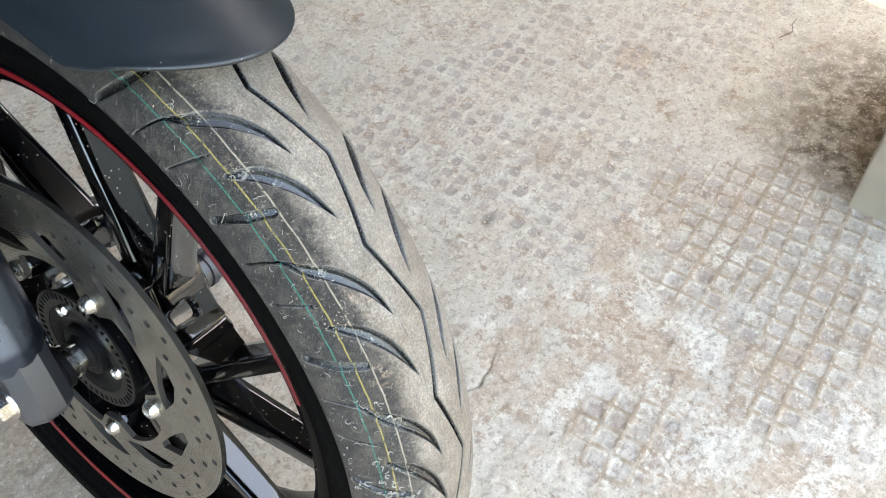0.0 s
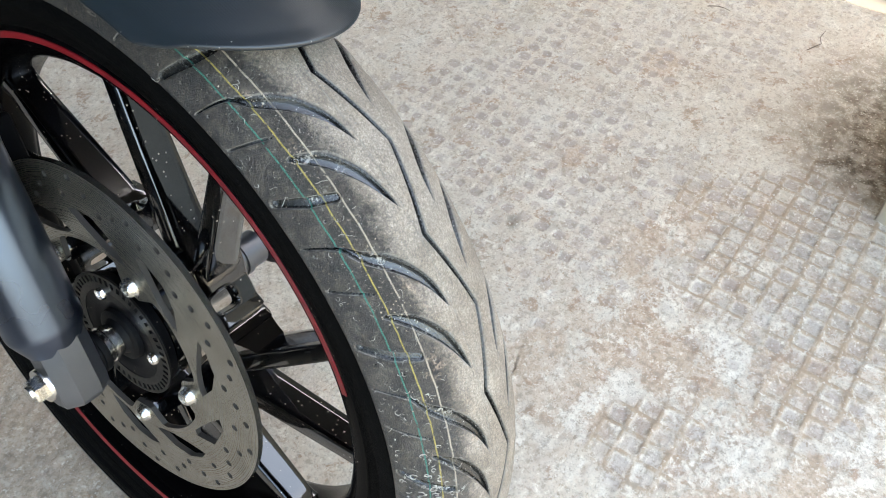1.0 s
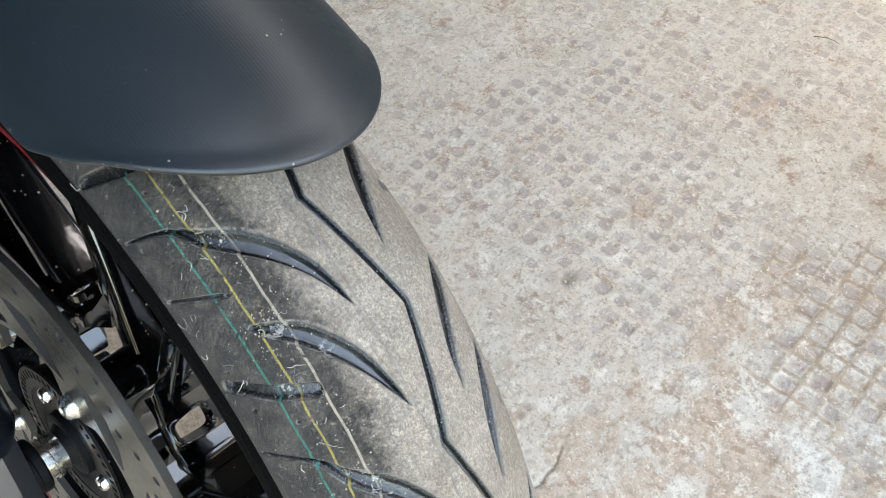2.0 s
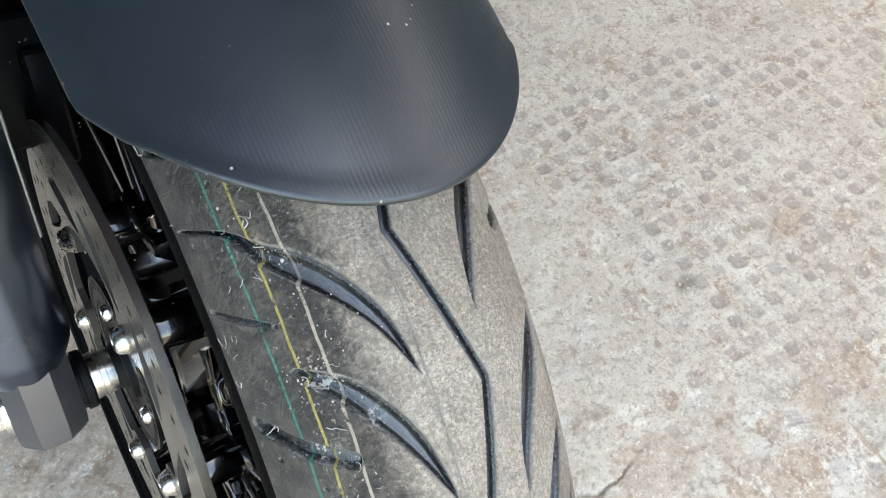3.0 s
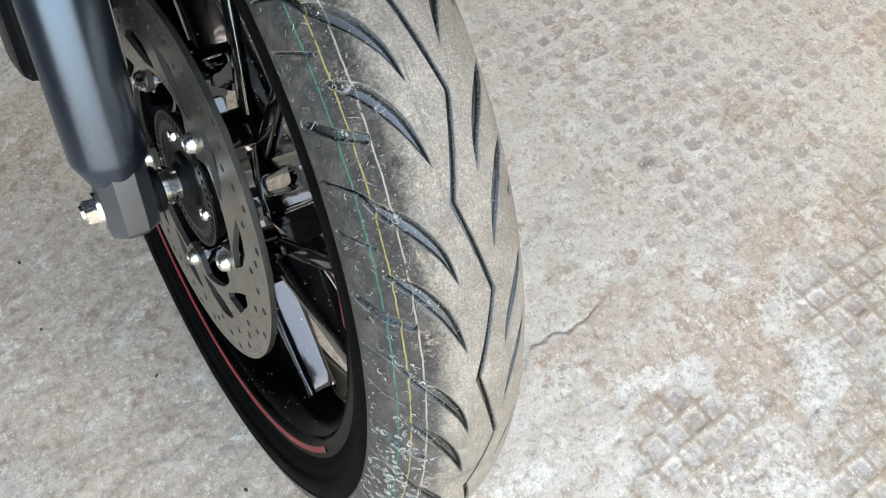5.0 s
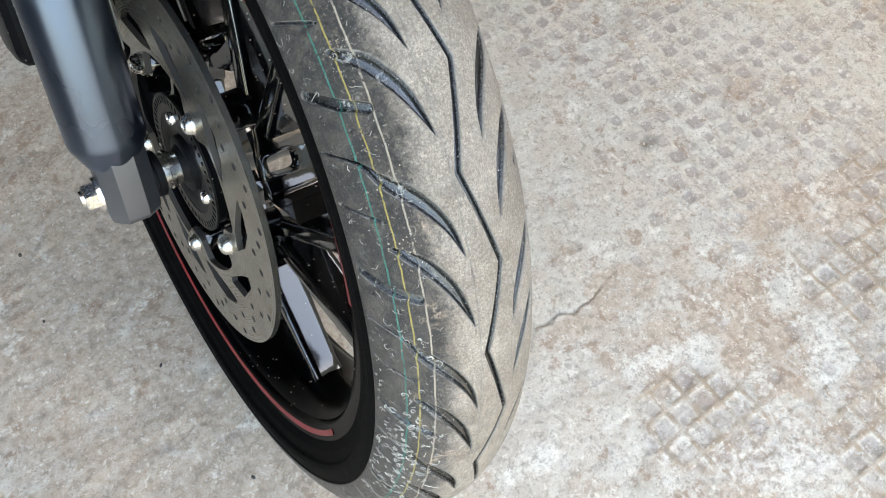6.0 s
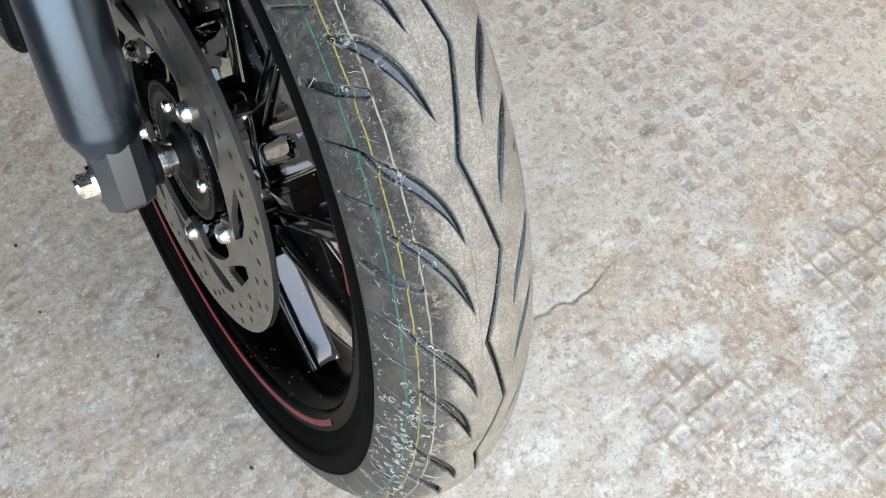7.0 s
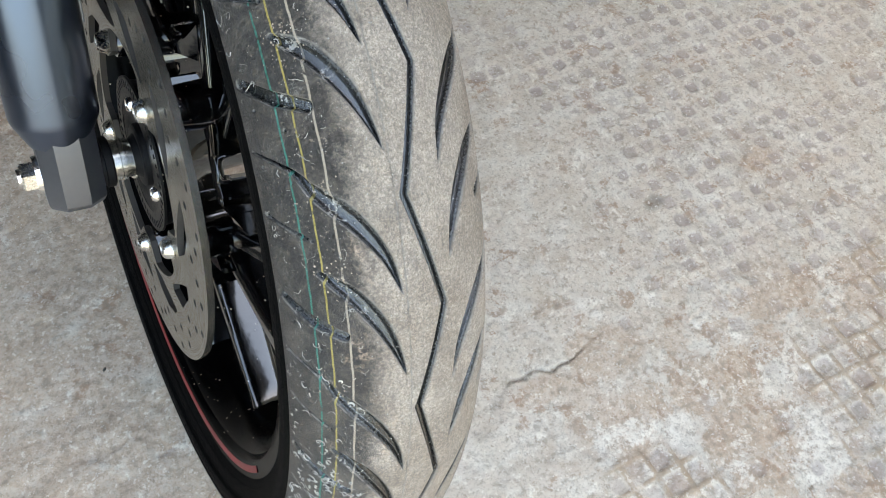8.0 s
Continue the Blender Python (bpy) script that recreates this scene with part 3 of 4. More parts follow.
def curved(chain, steps=3):
    """The same chain, bent smoothly through its points."""
    pts = [chain[0], *chain, chain[-1]]
    out = []
    for a, b, c, d in zip(pts, pts[1:], pts[2:], pts[3:]):
        for k in range(steps):
            t = k / steps
            out.append(tuple(0.5 * (2 * q + (r - p) * t + (2 * p - 5 * q + 4 * r - w) * t * t + (3 * q - p - 3 * r + w) * t ** 3) for p, q, r, w in zip(a, b, c, d)))
    return (*out, chain[-1])


def tread_depth(arc, deg):
    """How deep the tread is cut, 0 to 1, at arc millimetres from the crown and deg round the wheel."""
    long_cut = ((-68, 43.2, 0.5), (-50, 44.9, 1.0), (-41, 46.8, 3.2), (-33, 48.1, 4.5), (-24, 50.0, 4.2), (-15.8, 52.7, 2.6), (-11.4, 55.8, 0.15))
    short_cut = ((-44, 34.8, 1.5), (-37, 35.7, 3.3), (-29.5, 36.9, 4.3), (-20.5, 39.4, 3.9), (-15.2, 41.9, 2.3), (-11.6, 44.4, 0.15))
    dash = ((-66, 37.4, 2.4), (-50, 39.3, 3.0), (-36.5, 40.4, 2.6))
    nick = ((-68, 48.7, 0.8), (-47, 50.7, 0.9))
    long_cut, short_cut = curved(long_cut), curved(short_cut)
    out = np.zeros_like(arc)

    def cut(chain, depth, side, shift, ramp=1.5, scoop=0.0):
        nonlocal out
        for lap in (-1, 0, 1):
            d = np.full(arc.shape, 99.0)
            slope = np.full(arc.shape, ramp)
            u0 = side * arc
            v0 = ((deg - 36 - shift) % PERIOD + 36 + lap * PERIOD) * MM
            for (a, t, h), (b, s, g) in zip(chain, chain[1:]):
                t2, s2 = t * MM, s * MM
                ex, ey = b - a, s2 - t2
                w = np.clip(((u0 - a) * ex + (v0 - t2) * ey) / (ex * ex + ey * ey), 0, 1)
                half = h + w * (g - h)
                here = np.hypot(u0 - a - w * ex, v0 - t2 - w * ey) - half
                nearer = here < d
                d = np.where(nearer, here, d)
                gentle = np.where(ex * (v0 - t2) - ey * (u0 - a) < 0, scoop * half + 0.5, ramp)
                slope = np.where(nearer, np.maximum(gentle, ramp), slope)
            out = np.maximum(out, depth * smoothstep((0.35 - d) / slope))

    for side, shift in ((1, 0.0), (-1, PERIOD / 2)):
        cut(long_cut, 1.0, side, shift, 1.2, 1.15)
        cut(short_cut, 1.0, side, shift, 1.2, 1.15)
        cut(dash, 0.70, side, shift, 1.3)
        cut(nick, 0.35, side, shift, 0.9)
    for a, d in ((-62, 36.5), (-60.5, 39.9), (-47.5, 41.9), (-45, 50.95), (-55, 46.9), (-63, 44.6)):
        cut(((a, d, 0.55), (a + 0.05, d, 0.55)), 0.45, 1, 0.0, 0.5)
    zig = tuple((c, t + 0.0, 1.55) for c, t in ((7.2, 38.65 - PERIOD), (-6.2, 48.12 - PERIOD), (7.2, 38.65), (-6.2, 48.12), (7.2, 38.65 + PERIOD)))
    cut(zig, 1.0, 1, 0.0, 1.1)
    out = np.maximum(out, 0.16 * smoothstep((0.45 - np.abs(arc + 9.6)) / 0.4))
    return out


def build_tyre():
    half = 80.0
    phi = np.radians(np.concatenate([np.arange(-half, half + 0.01, 0.5)]))
    prof_x, prof_r, prof_arc = RHO * np.sin(phi), R_TYRE - RHO + RHO * np.cos(phi), RHO * phi
    nx, nr = np.sin(phi), np.cos(phi)
    # sidewalls down to the beads: x, r, arc
    wall = [(0.0493, 0.2540, 0.0705), (0.0490, 0.2534, 0.0715), (0.0484, 0.2529, 0.0730), (0.0484, 0.2520, 0.074), (0.0495, 0.2480, 0.077), (0.0496, 0.2430, 0.082), (0.0486, 0.2393, 0.087), (0.0476, 0.2388, 0.0875),
            (0.0461, 0.2378, 0.0885), (0.0448, 0.2330, 0.094), (0.0436, 0.2295, 0.098), (0.0428, 0.2290, 0.0985), (0.0424, 0.2278, 0.0995), (0.0405, 0.2250, 0.103), (0.0380, 0.2225, 0.108), (0.034, 0.221, 0.112)]
    left = [(-x, r, -a) for x, r, a in reversed(wall)]
    px = np.concatenate([[w[0] for w in left], prof_x, [w[0] for w in wall]])
    pr = np.concatenate([[w[1] for w in left], prof_r, [w[1] for w in wall]])
    pa = np.concatenate([[w[2] for w in left], prof_arc, [w[2] for w in wall]])
    pad = len(wall)
    nx = np.concatenate([np.zeros(pad), nx, np.zeros(pad)])
    nr = np.concatenate([np.zeros(pad), nr, np.zeros(pad)])
    th = np.concatenate([np.arange(10, 122, 0.08), np.arange(122, 370, 0.8)])
    T, A = np.meshgrid(th, pa, indexing="ij")
    depth = tread_depth(A * 1000, T)
    fade = smoothstep((0.0695 - np.abs(A)) / 0.004)
    depth = depth * fade
    cutm = 0.0040 * depth
    X = px[None] - nx[None] * cutm
    R = pr[None] - nr[None] * cutm
    t = np.radians(T)
    V = np.stack([X, -R * np.sin(t), R * np.cos(t)], -1)
    me = grid_mesh("front_tyre", V, len(th), len(pa), wrap=True, attrs=(("groove", depth),), uv=(A, t * 0.285))
    ob = finish("front_tyre", me, M_TYRE, bike, "black rubber tyre, dusty crown, green, yellow and white paint lines", smooth=0)
    me.shade_smooth()
    return on_wheel(ob)


tyre = build_tyre()

# ---- rim
rim_profile = [(-0.0365, 0.2265), (-0.0390, 0.2262), (-0.0402, 0.2245), (-0.0398, 0.2220), (-0.0388, 0.2145), (-0.0375, 0.2125), (-0.0340, 0.2105), (-0.0320, 0.2060),
               (-0.0260, 0.2010), (-0.0140, 0.1965), (0, 0.1950), (0.0140, 0.1965), (0.0260, 0.2010), (0.0320, 0.2060), (0.0340, 0.2105), (0.0375, 0.2125),
               (0.0388, 0.2145), (0.0398, 0.2220), (0.0402, 0.2245), (0.0390, 0.2262), (0.0365, 0.2265), (0.030, 0.216), (-0.030, 0.216)]
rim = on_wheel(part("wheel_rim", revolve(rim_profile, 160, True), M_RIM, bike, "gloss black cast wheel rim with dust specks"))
for s in (-1, 1):
    for start, sweep in ((-70, 137), (111, 137)):
        stripe = [(s * 0.0396, 0.2208), (s * 0.0402, 0.2205), (s * 0.0394, 0.2163), (s * 0.0388, 0.2160)]
        part("rim_stripe", revolve(stripe, 80, True, start=start, sweep=sweep), M_RED, rim, "thin red stripe along the rim")


def spoke(deg_in, deg_out):
    """One slim swept spoke: a deep straight blade with rounded edges, flared where it meets the rim."""
    flank = ((-1.00, 0.60), (-0.985, 0.78), (-0.94, 0.92), (-0.86, 0.99), (-0.50, 1.00), (0.50, 1.00), (0.86, 0.99), (0.94, 0.92), (0.985, 0.78), (1.00, 0.60))
    section = [(v, w) for v, w in flank] + [(v, -w) for v, w in reversed(flank)]
    rings = []
    n = 30
    root, end = polar(0.070, deg_in), polar(0.2035, deg_out)
    reach = math.hypot(end[0] - root[0], end[1] - root[1])
    ty, tz = (root[1] - end[1]) / reach, (end[0] - root[0]) / reach
    for k in range(n + 1):
        f = k / n
        cy, cz = root[0] + (end[0] - root[0]) * f, root[1] + (end[1] - root[1]) * f
        r = math.hypot(cy, cz)
        flare = max(0.0, (r - 0.186) / 0.018) ** 2
        wide = (0.0078 - 0.0016 * f) * (1 + 0.6 * flare)
        deep = (0.0158 - 0.0045 * f) * (1 + 0.25 * flare)
        rings.append([(v * deep, cy + ty * u * wide, cz + tz * u * wide) for v, u in section])
    return loft(rings)


def bridge(base):
    """The arched cast bridge between two pairs of spokes, stepped, with a rounded, rimmed window through it."""
    mid_d, mid_x, half_d, half_x = 54.0, -0.0070, 4.9, 0.0098
    lo_d, hi_d, lo_x, hi_x = 36.0, 76.0, -0.0225, 0.0205
    near, past = 47.6, 60.4                       # the ringed patch round the window lies between
    around, rows = 64, 9

    def outer(d):
        r = 0.0815 + (0.026 * (min(max(0.0, d - 68), 8.0) / 8) ** 1.8 if d > 57 else 0.0009 * max(49.0 - d, 0.0))
        return r + 0.0009 * (min(max(d - 61, 0), 4.5) + min(max(d - 67.3, 0), 3.7)) - 0.0016 * ((d > 65.7) + (d > 71.2))

    bm = bmesh.new()

    def place(d, x, lip=0.0):
        edge = min(x - lo_x, hi_x - x) if d < 69 else 1.0
        r = outer(d) + lip - 0.0020 * max(0.0, 1 - edge / 0.0022) ** 2
        return bm.verts.new((x, *polar(r, base + d))), bm.verts.new((x, *polar(min(outer(d) - 0.0068, 0.0790), base + d)))

    def skin(a, b, c, d):
        bm.faces.new((a[0], b[0], c[0], d[0]))
        bm.faces.new((a[1], d[1], c[1], b[1]))

    rings = []
    for k in range(rows + 1):
        f = k / rows
        ring = []
        for j in range(around):
            a = 2 * math.pi * j / around
            c, s = math.cos(a), math.sin(a)
            hole = (abs(c) ** 4.5 + abs(s) ** 4.5) ** (-1 / 4.5)
            inner = (mid_d + half_d * hole * c * (1.0 + 0.10 * s), mid_x + half_x * hole * s)
            reach = min((past - mid_d if c > 0 else mid_d - near) / max(abs(c) * half_d, 1e-9), (hi_x - mid_x if s > 0 else mid_x - lo_x) / max(abs(s) * half_x, 1e-9))
            rim_at = (mid_d + half_d * reach * c, mid_x + half_x * reach * s)
            d, x = (p + (q - p) * f for p, q in zip(inner, rim_at))
            off = math.hypot((d - inner[0]) * 0.00143, x - inner[1])
            ring.append(place(d, x, 0.0017 * math.exp(-((off - 0.0011) / 0.0011) ** 2)))
        rings.append(ring)
    for k in range(rows):
        for j in range(around):
            i = (j + 1) % around
            skin(rings[k][j], rings[k + 1][j], rings[k + 1][i], rings[k][i])
    for k in (0, rows):
        for j in range(around):
            i = (j + 1) % around
            bm.faces.new((rings[k][j][0], rings[k][i][0], rings[k][i][1], rings[k][j][1]))
    xs = [lo_x, lo_x + 0.0007, lo_x + 0.0014, lo_x + 0.0022, -0.010, 0.0, 0.010, hi_x - 0.0022, hi_x - 0.0014, hi_x - 0.0007, hi_x]
    for stops in ([lo_d + 1.45 * k for k in range(8)] + [near], [past, 61, 62.5, 64, 65.6, 65.8, 66.5, 67.3, 68.5, 69.8, 71.1, 71.3, 72, 72.8, 73.6, 74.4, 75.2, 76]):
        rows_at = [[place(d, x * (1 - 0.45 * min(max(0.0, d - 69), 7.0) / 7)) for x in xs] for d in stops]
        for u, v in zip(rows_at, rows_at[1:]):
            for j in range(len(xs) - 1):
                skin(u[j], v[j], v[j + 1], u[j + 1])
            for j in (0, len(xs) - 1):
                bm.faces.new((u[j][0], u[j][1], v[j][1], v[j][0]))
        for u in (rows_at[0], rows_at[-1]):
            for j in range(len(xs) - 1):
                bm.faces.new((u[j][0], u[j + 1][0], u[j + 1][1], u[j][1]))
    return bm


for k in range(5):
    base = 72 * k
    part("spoke", spoke(base + 27.5, base - 7.5), M_GLOSS, rim, smooth=40)
    part("spoke", spoke(base + 43.0, base + 23.0), M_GLOSS, rim, smooth=40)
    part("spoke_bridge", bridge(base), M_CAST, rim, smooth=30)
hub_profile = [(-0.040, 0.016), (-0.040, 0.040), (-0.036, 0.046), (-0.030, 0.046), (-0.024, 0.030), (-0.010, 0.022), (0.020, 0.020), (0.030, 0.021), (0.054, 0.0215), (0.056, 0.016)]
part("hub", revolve(hub_profile, 64, True), M_GLOSS, rim)
for k in range(5):
    y, z = polar(0.0745, 22.7 + 72 * k)
    part("disc_boss", revolve([(-0.0462, 0.001), (-0.0462, 0.0105), (-0.043, 0.0115), (-0.012, 0.0135), (-0.012, 0.001)], 20, True, (y, z)), M_GLOSS, rim)

# ---- brake disc
DISC_X = (-0.0507, -0.0465)


def disc_loops():
    loops = [[polar(0.1402, a) for a in np.arange(0, 360, 2.5)]]
    inner = []
    for a in np.arange(0, 360, 3.0):
        off = abs((a - 22.7 + 36) % 72 - 36)
        r = 0.0825 - 0.0160 * float(smoothstep(np.array((15 - off) / 9)))
        inner.append(polar(r, a))
    loops.append(inner)
    for k in range(10):
        c = 0.5 + 36 * k
        if k == 3:
            shape = ((0.0885, 12.5), (0.0925, 15), (0.1060, 7), (0.1085, -8), (0.1040, -13), (0.0960, -6), (0.0900, 5))
        else:
            shape = ((0.1075, -16), (0.1100, -11), (0.1090, -2), (0.1010, 7), (0.0885, 16), (0.0865, 12.5), (0.0880, 2), (0.0960, -8))
        loops.append([polar(r - 0.0005, c + a) for r, a in shape])
    rows = (0.1135, 0.1210, 0.1285, 0.1170, 0.1320, 0.1240)
    for k in range(60):
        cy, cz = polar(rows[k % 6] + 0.0012, 3 + 6 * k)
        loops.append([(cy + 0.0028 * math.cos(b), cz + 0.0028 * math.sin(b)) for b in np.arange(0, 2 * math.pi - 0.01, math.pi / 5)])
    return loops


disc = on_wheel(part("brake_disc", plate(disc_loops(), *DISC_X), M_DISC, bike, "drilled and slotted brushed steel brake disc"))
for k in range(5):
    y, z = polar(0.0745, 22.7 + 72 * k)
    dome = [(-0.0508, 0.0008), (-0.0508, 0.0074), (-0.0518, 0.0077), (-0.0528, 0.0070), (-0.0558, 0.0060), (-0.0572, 0.0042), (-0.0572, 0.0026), (-0.0552, 0.0022), (-0.0552, 0.0008)]
    part("disc_bolt", revolve(dome, 24, True, (y, z)), M_ZINC, disc, "zinc-plated dome bolt")

# inner walls of holes and slots get a darker, duller colour
disc.data.materials.append(M_HOLE)
for f in disc.data.polygons:
    if abs(f.normal.x) < 0.5 and math.hypot(f.center.y, f.center.z) < 0.1385:
        f.material_index = 1

# ---- wheel-speed ring
ring_loops = [[polar(0.0520, a) for a in np.arange(0, 360, 4)], [polar(0.0385, a) for a in np.arange(0, 360, 6)]]
for k in range(48):
    a = 7.5 * k
    ring_loops.append([polar(0.0498, a - 1.9), polar(0.0498, a + 1.9), polar(0.0445, a + 1.9), polar(0.0445, a - 1.9)])
speed_ring = on_wheel(part("speed_ring", plate(ring_loops, -0.0482, -0.0465), M_RING, bike, "dark slotted wheel-speed ring"))
for a in (-22, 88, 205):
    y, z = polar(0.0360, a)
    head = [(-0.0478, 0.0006), (-0.0478, 0.0052), (-0.0500, 0.0050), (-0.0515, 0.0038), (-0.0515, 0.0021), (-0.0502, 0.0017), (-0.0502, 0.0006)]
    part("ring_screw", revolve(head, 18, True, (y, z)), M_STEEL, speed_ring, "small bright steel screw")
part("ring_carrier", revolve([(-0.0380, 0.016), (-0.0380, 0.0480), (-0.0445, 0.0490), (-0.0464, 0.0480), (-0.0464, 0.0425), (-0.0478, 0.0415), (-0.0478, 0.0300), (-0.0470, 0.0280), (-0.0450, 0.0200), (-0.0480, 0.0175), (-0.0490, 0.012)], 48), M_BLACKMETAL, speed_ring)

# ---- axle
axle = on_wheel(part("axle", revolve([(-0.1225, 0.0005), (-0.1225, 0.0060), (0.118, 0.0070), (0.118, 0.0005)], 24, True), M_STEEL, bike, "bright steel wheel axle"))
part("axle_spacer", revolve([(-0.0535, 0.008), (-0.0535, 0.0120), (-0.0543, 0.0128), (-0.0585, 0.0128), (-0.0590, 0.0142), (-0.0618, 0.0142), (-0.0623, 0.0132), (-0.0680, 0.0132), (-0.0680, 0.008)], 32, True), M_STEEL, axle, "polished stepped axle spacer")
part("clamp_collar", revolve([(-0.0668, 0.008), (-0.0668, 0.0158), (-0.0680, 0.0168), (-0.0720, 0.0168), (-0.0725, 0.0152), (-0.0760, 0.0152), (-0.0760, 0.008)], 32, True), M_RUBBER, axle, "black collar beside the axle clamp")
part("dust_seal", revolve([(-0.0440, 0.008), (-0.0440, 0.0215), (-0.0492, 0.0208), (-0.0500, 0.0195), (-0.0500, 0.0150), (-0.0538, 0.0118), (-0.0538, 0.008)], 32, True), M_RUBBER, axle, "black rubber seal round the axle")
part("axle_nut", hexagon(-0.1205, -0.1125, 0.0098, 0, 0, 12), M_ZINC, axle, "yellow zinc hexagon axle bolt head")
part("axle_washer", revolve([(-0.1125, 0.007), (-0.1125, 0.0125), (-0.1105, 0.0128), (-0.1090, 0.0128), (-0.1090, 0.007)], 28, True), M_STEEL, axle)
part("axle_collar", revolve([(0.0550, 0.008), (0.0550, 0.0165), (0.0600, 0.0165), (0.0605, 0.0150), (0.0640, 0.0150), (0.0645, 0.0168), (0.0700, 0.0168), (0.0710, 0.0150), (0.0860, 0.0150), (0.0860, 0.008)], 28, True), M_CLAMP, axle)
part("axle_end_nut", hexagon(0.1080, 0.1200, 0.0125, 0, 0, 5), M_BLACKMETAL, axle)


# ---- fork legs
RAKE = 23.0


def fork_leg(x, label):
    """A round slider with a tapered foot over a cast axle clamp."""
    ax = Vector((0, math.sin(radians(RAKE)), math.cos(radians(RAKE))))
    foot = Vector((x, -0.004, 0.002))
    rings = []
    prof = ((0.022, 0.0160), (0.0225, 0.0180), (0.037, 0.0250), (0.039, 0.0256), (0.042, 0.0259), (0.240, 0.0263), (0.420, 0.0263))
    sx = Vector((1, 0, 0))
    sy = ax.cross(sx)
    for d, r in prof:
        c = foot + ax * d
        rings.append([c + r * (sx * math.cos(2 * math.pi * i / 40) + sy * math.sin(2 * math.pi * i / 40)) for i in range(40)])
    leg = on_wheel(part("fork_leg", loft(rings), M_FORK, bike, label))
    rings = []
    for d, g in ((0.0335, 0.96), (0.0320, 1.0), (-0.0100, 1.0), (-0.0165, 0.95), (-0.0200, 0.80), (-0.0212, 0.60)):
        ring = []
        for u, w in ((-0.0155, -0.0085), (-0.0065, -0.0195), (0.0085, -0.0195), (0.0195, -0.0105), (0.0195, 0.0105), (0.0085, 0.0195), (-0.0065, 0.0195), (-0.0155, 0.0085)):
            ring.append(foot + Vector((u * (0.5 + 0.5 * g), 0, 0)) + ax * d + sy * w * g)
        rings.append(ring)
    part("axle_clamp", loft(rings), M_CLAMP, leg, "satin grey cast axle clamp", smooth=25)
    return leg


right_leg = fork_leg(-0.0940, "graphite grey fork slider with tapered foot")
fork_leg(0.1080, "graphite grey fork slider on the far side of the wheel")


# ---- caliper behind the right leg
FORK_AXIS = Vector((0, math.sin(radians(RAKE)), math.cos(radians(RAKE))))
FORK_SIDE = FORK_AXIS.cross(Vector((1, 0, 0)))        # rearwards


def along_fork(x, back, up):
    return Vector((x, 0, 0)) + FORK_AXIS * up + FORK_SIDE * back


def block_on_fork(lo, hi, bevel, segs=3):
    """A bevelled block in the fork's own frame: x, back, up."""
    bm = box(lo, hi, bevel, segs)
    for v in bm.verts:
        v.co = along_fork(*v.co)
    return bm


caliper = on_wheel(part("brake_caliper", block_on_fork((-0.122, 0.052, 0.075), (-0.060, 0.108, 0.200), 0.012), M_BLACKMETAL, bike, "satin black brake caliper behind the fork"))
part("caliper_bridge", block_on_fork((-0.075, 0.060, 0.110), (-0.028, 0.100, 0.182), 0.007), M_BLACKMETAL, caliper)
part("caliper_arm", block_on_fork((-0.046, 0.050, 0.100), (-0.030, 0.104, 0.165), 0.005), M_BLACKMETAL, caliper)
for up in (0.112, 0.180):
    c = along_fork(-0.094, 0.046, up)
    bm = hexagon(-0.006, 0.006, 0.0075)
    for v in bm.verts:
        v.co = c + FORK_SIDE * -v.co.x * 1.2 + Vector((v.co.y, 0, 0)) + FORK_AXIS * v.co.z
    part("caliper_bolt", bm, M_ZINC, caliper, "zinc hexagon mounting bolt")
part("fork_rib", block_on_fork((-0.0735, -0.006, 0.092), (-0.0665, 0.052, 0.300), 0.0015), M_RIB, right_leg, "bright machined flat rib on the fork leg")
part("fork_lug", block_on_fork((-0.100, 0.020, 0.080), (-0.078, 0.056, 0.200), 0.006), M_FORK, right_leg)
# wheel-speed sensor and its cable
sensor = on_wheel(part("speed_sensor", block_on_fork((-0.078, 0.030, 0.030), (-0.063, 0.048, 0.060), 0.003), M_RUBBER, bike, "black wheel-speed sensor by the ring"))
part("sensor_cable", tube([along_fork(-0.071, 0.040, 0.058), along_fork(-0.073, 0.046, 0.090), along_fork(-0.078, 0.052, 0.150), along_fork(-0.085, 0.050, 0.240), along_fork(-0.088, 0.046, 0.360)], 0.0026, 8), M_RUBBER, sensor)


# ---- mudguard
def build_mudguard():
    us = np.linspace(-1, 1, 61)
    vs = np.linspace(0, 1, 90)
    back = -62.0
    U, V = np.meshgrid(us, vs, indexing="ij")
    tip = 28.8 - 10.3 * U ** 2 - 0.5 * np.abs(U) ** 8
    deg = back + (tip - back) * V
    ang = U * 0.968
    skirt = smoothstep((8 - deg) / 30) * np.abs(U) ** 6
    x = 0.066 * np.sin(ang) / math.sin(0.968) * (1 + 0.05 * (1 - V))
    r = 0.3159 - 0.069 * (1 - np.cos(ang)) - 0.016 * skirt
    r = r - 0.0020 * smoothstep((np.abs(U) - 0.80) / 0.06)     # side facet
    wide = 0.069
    r = r + 0.0012 * np.exp(-((V - 1) / 0.006) ** 2)       # rolled lip
    t = np.radians(deg)
    P = np.stack([x, -r * np.sin(t), r * np.cos(t)], -1)
    me = grid_mesh("mudguard", P, len(us), len(vs), uv=(wide * ang, t * 0.3))
    # uv: across the guard and along it
    ob = finish("mudguard", me, M_GUARD, bike, "matt black plastic mudguard with fine woven grain", smooth=0)
    me.shade_smooth()
    sol = ob.modifiers.new("thickness", "SOLIDIFY")
    sol.thickness, sol.offset = 0.003, 0.0
    bev = ob.modifiers.new("edge", "BEVEL")
    bev.width, bev.segments, bev.limit_method, bev.angle_limit = 0.0012, 2, "ANGLE", radians(50)
    return on_wheel(ob)


build_mudguard()


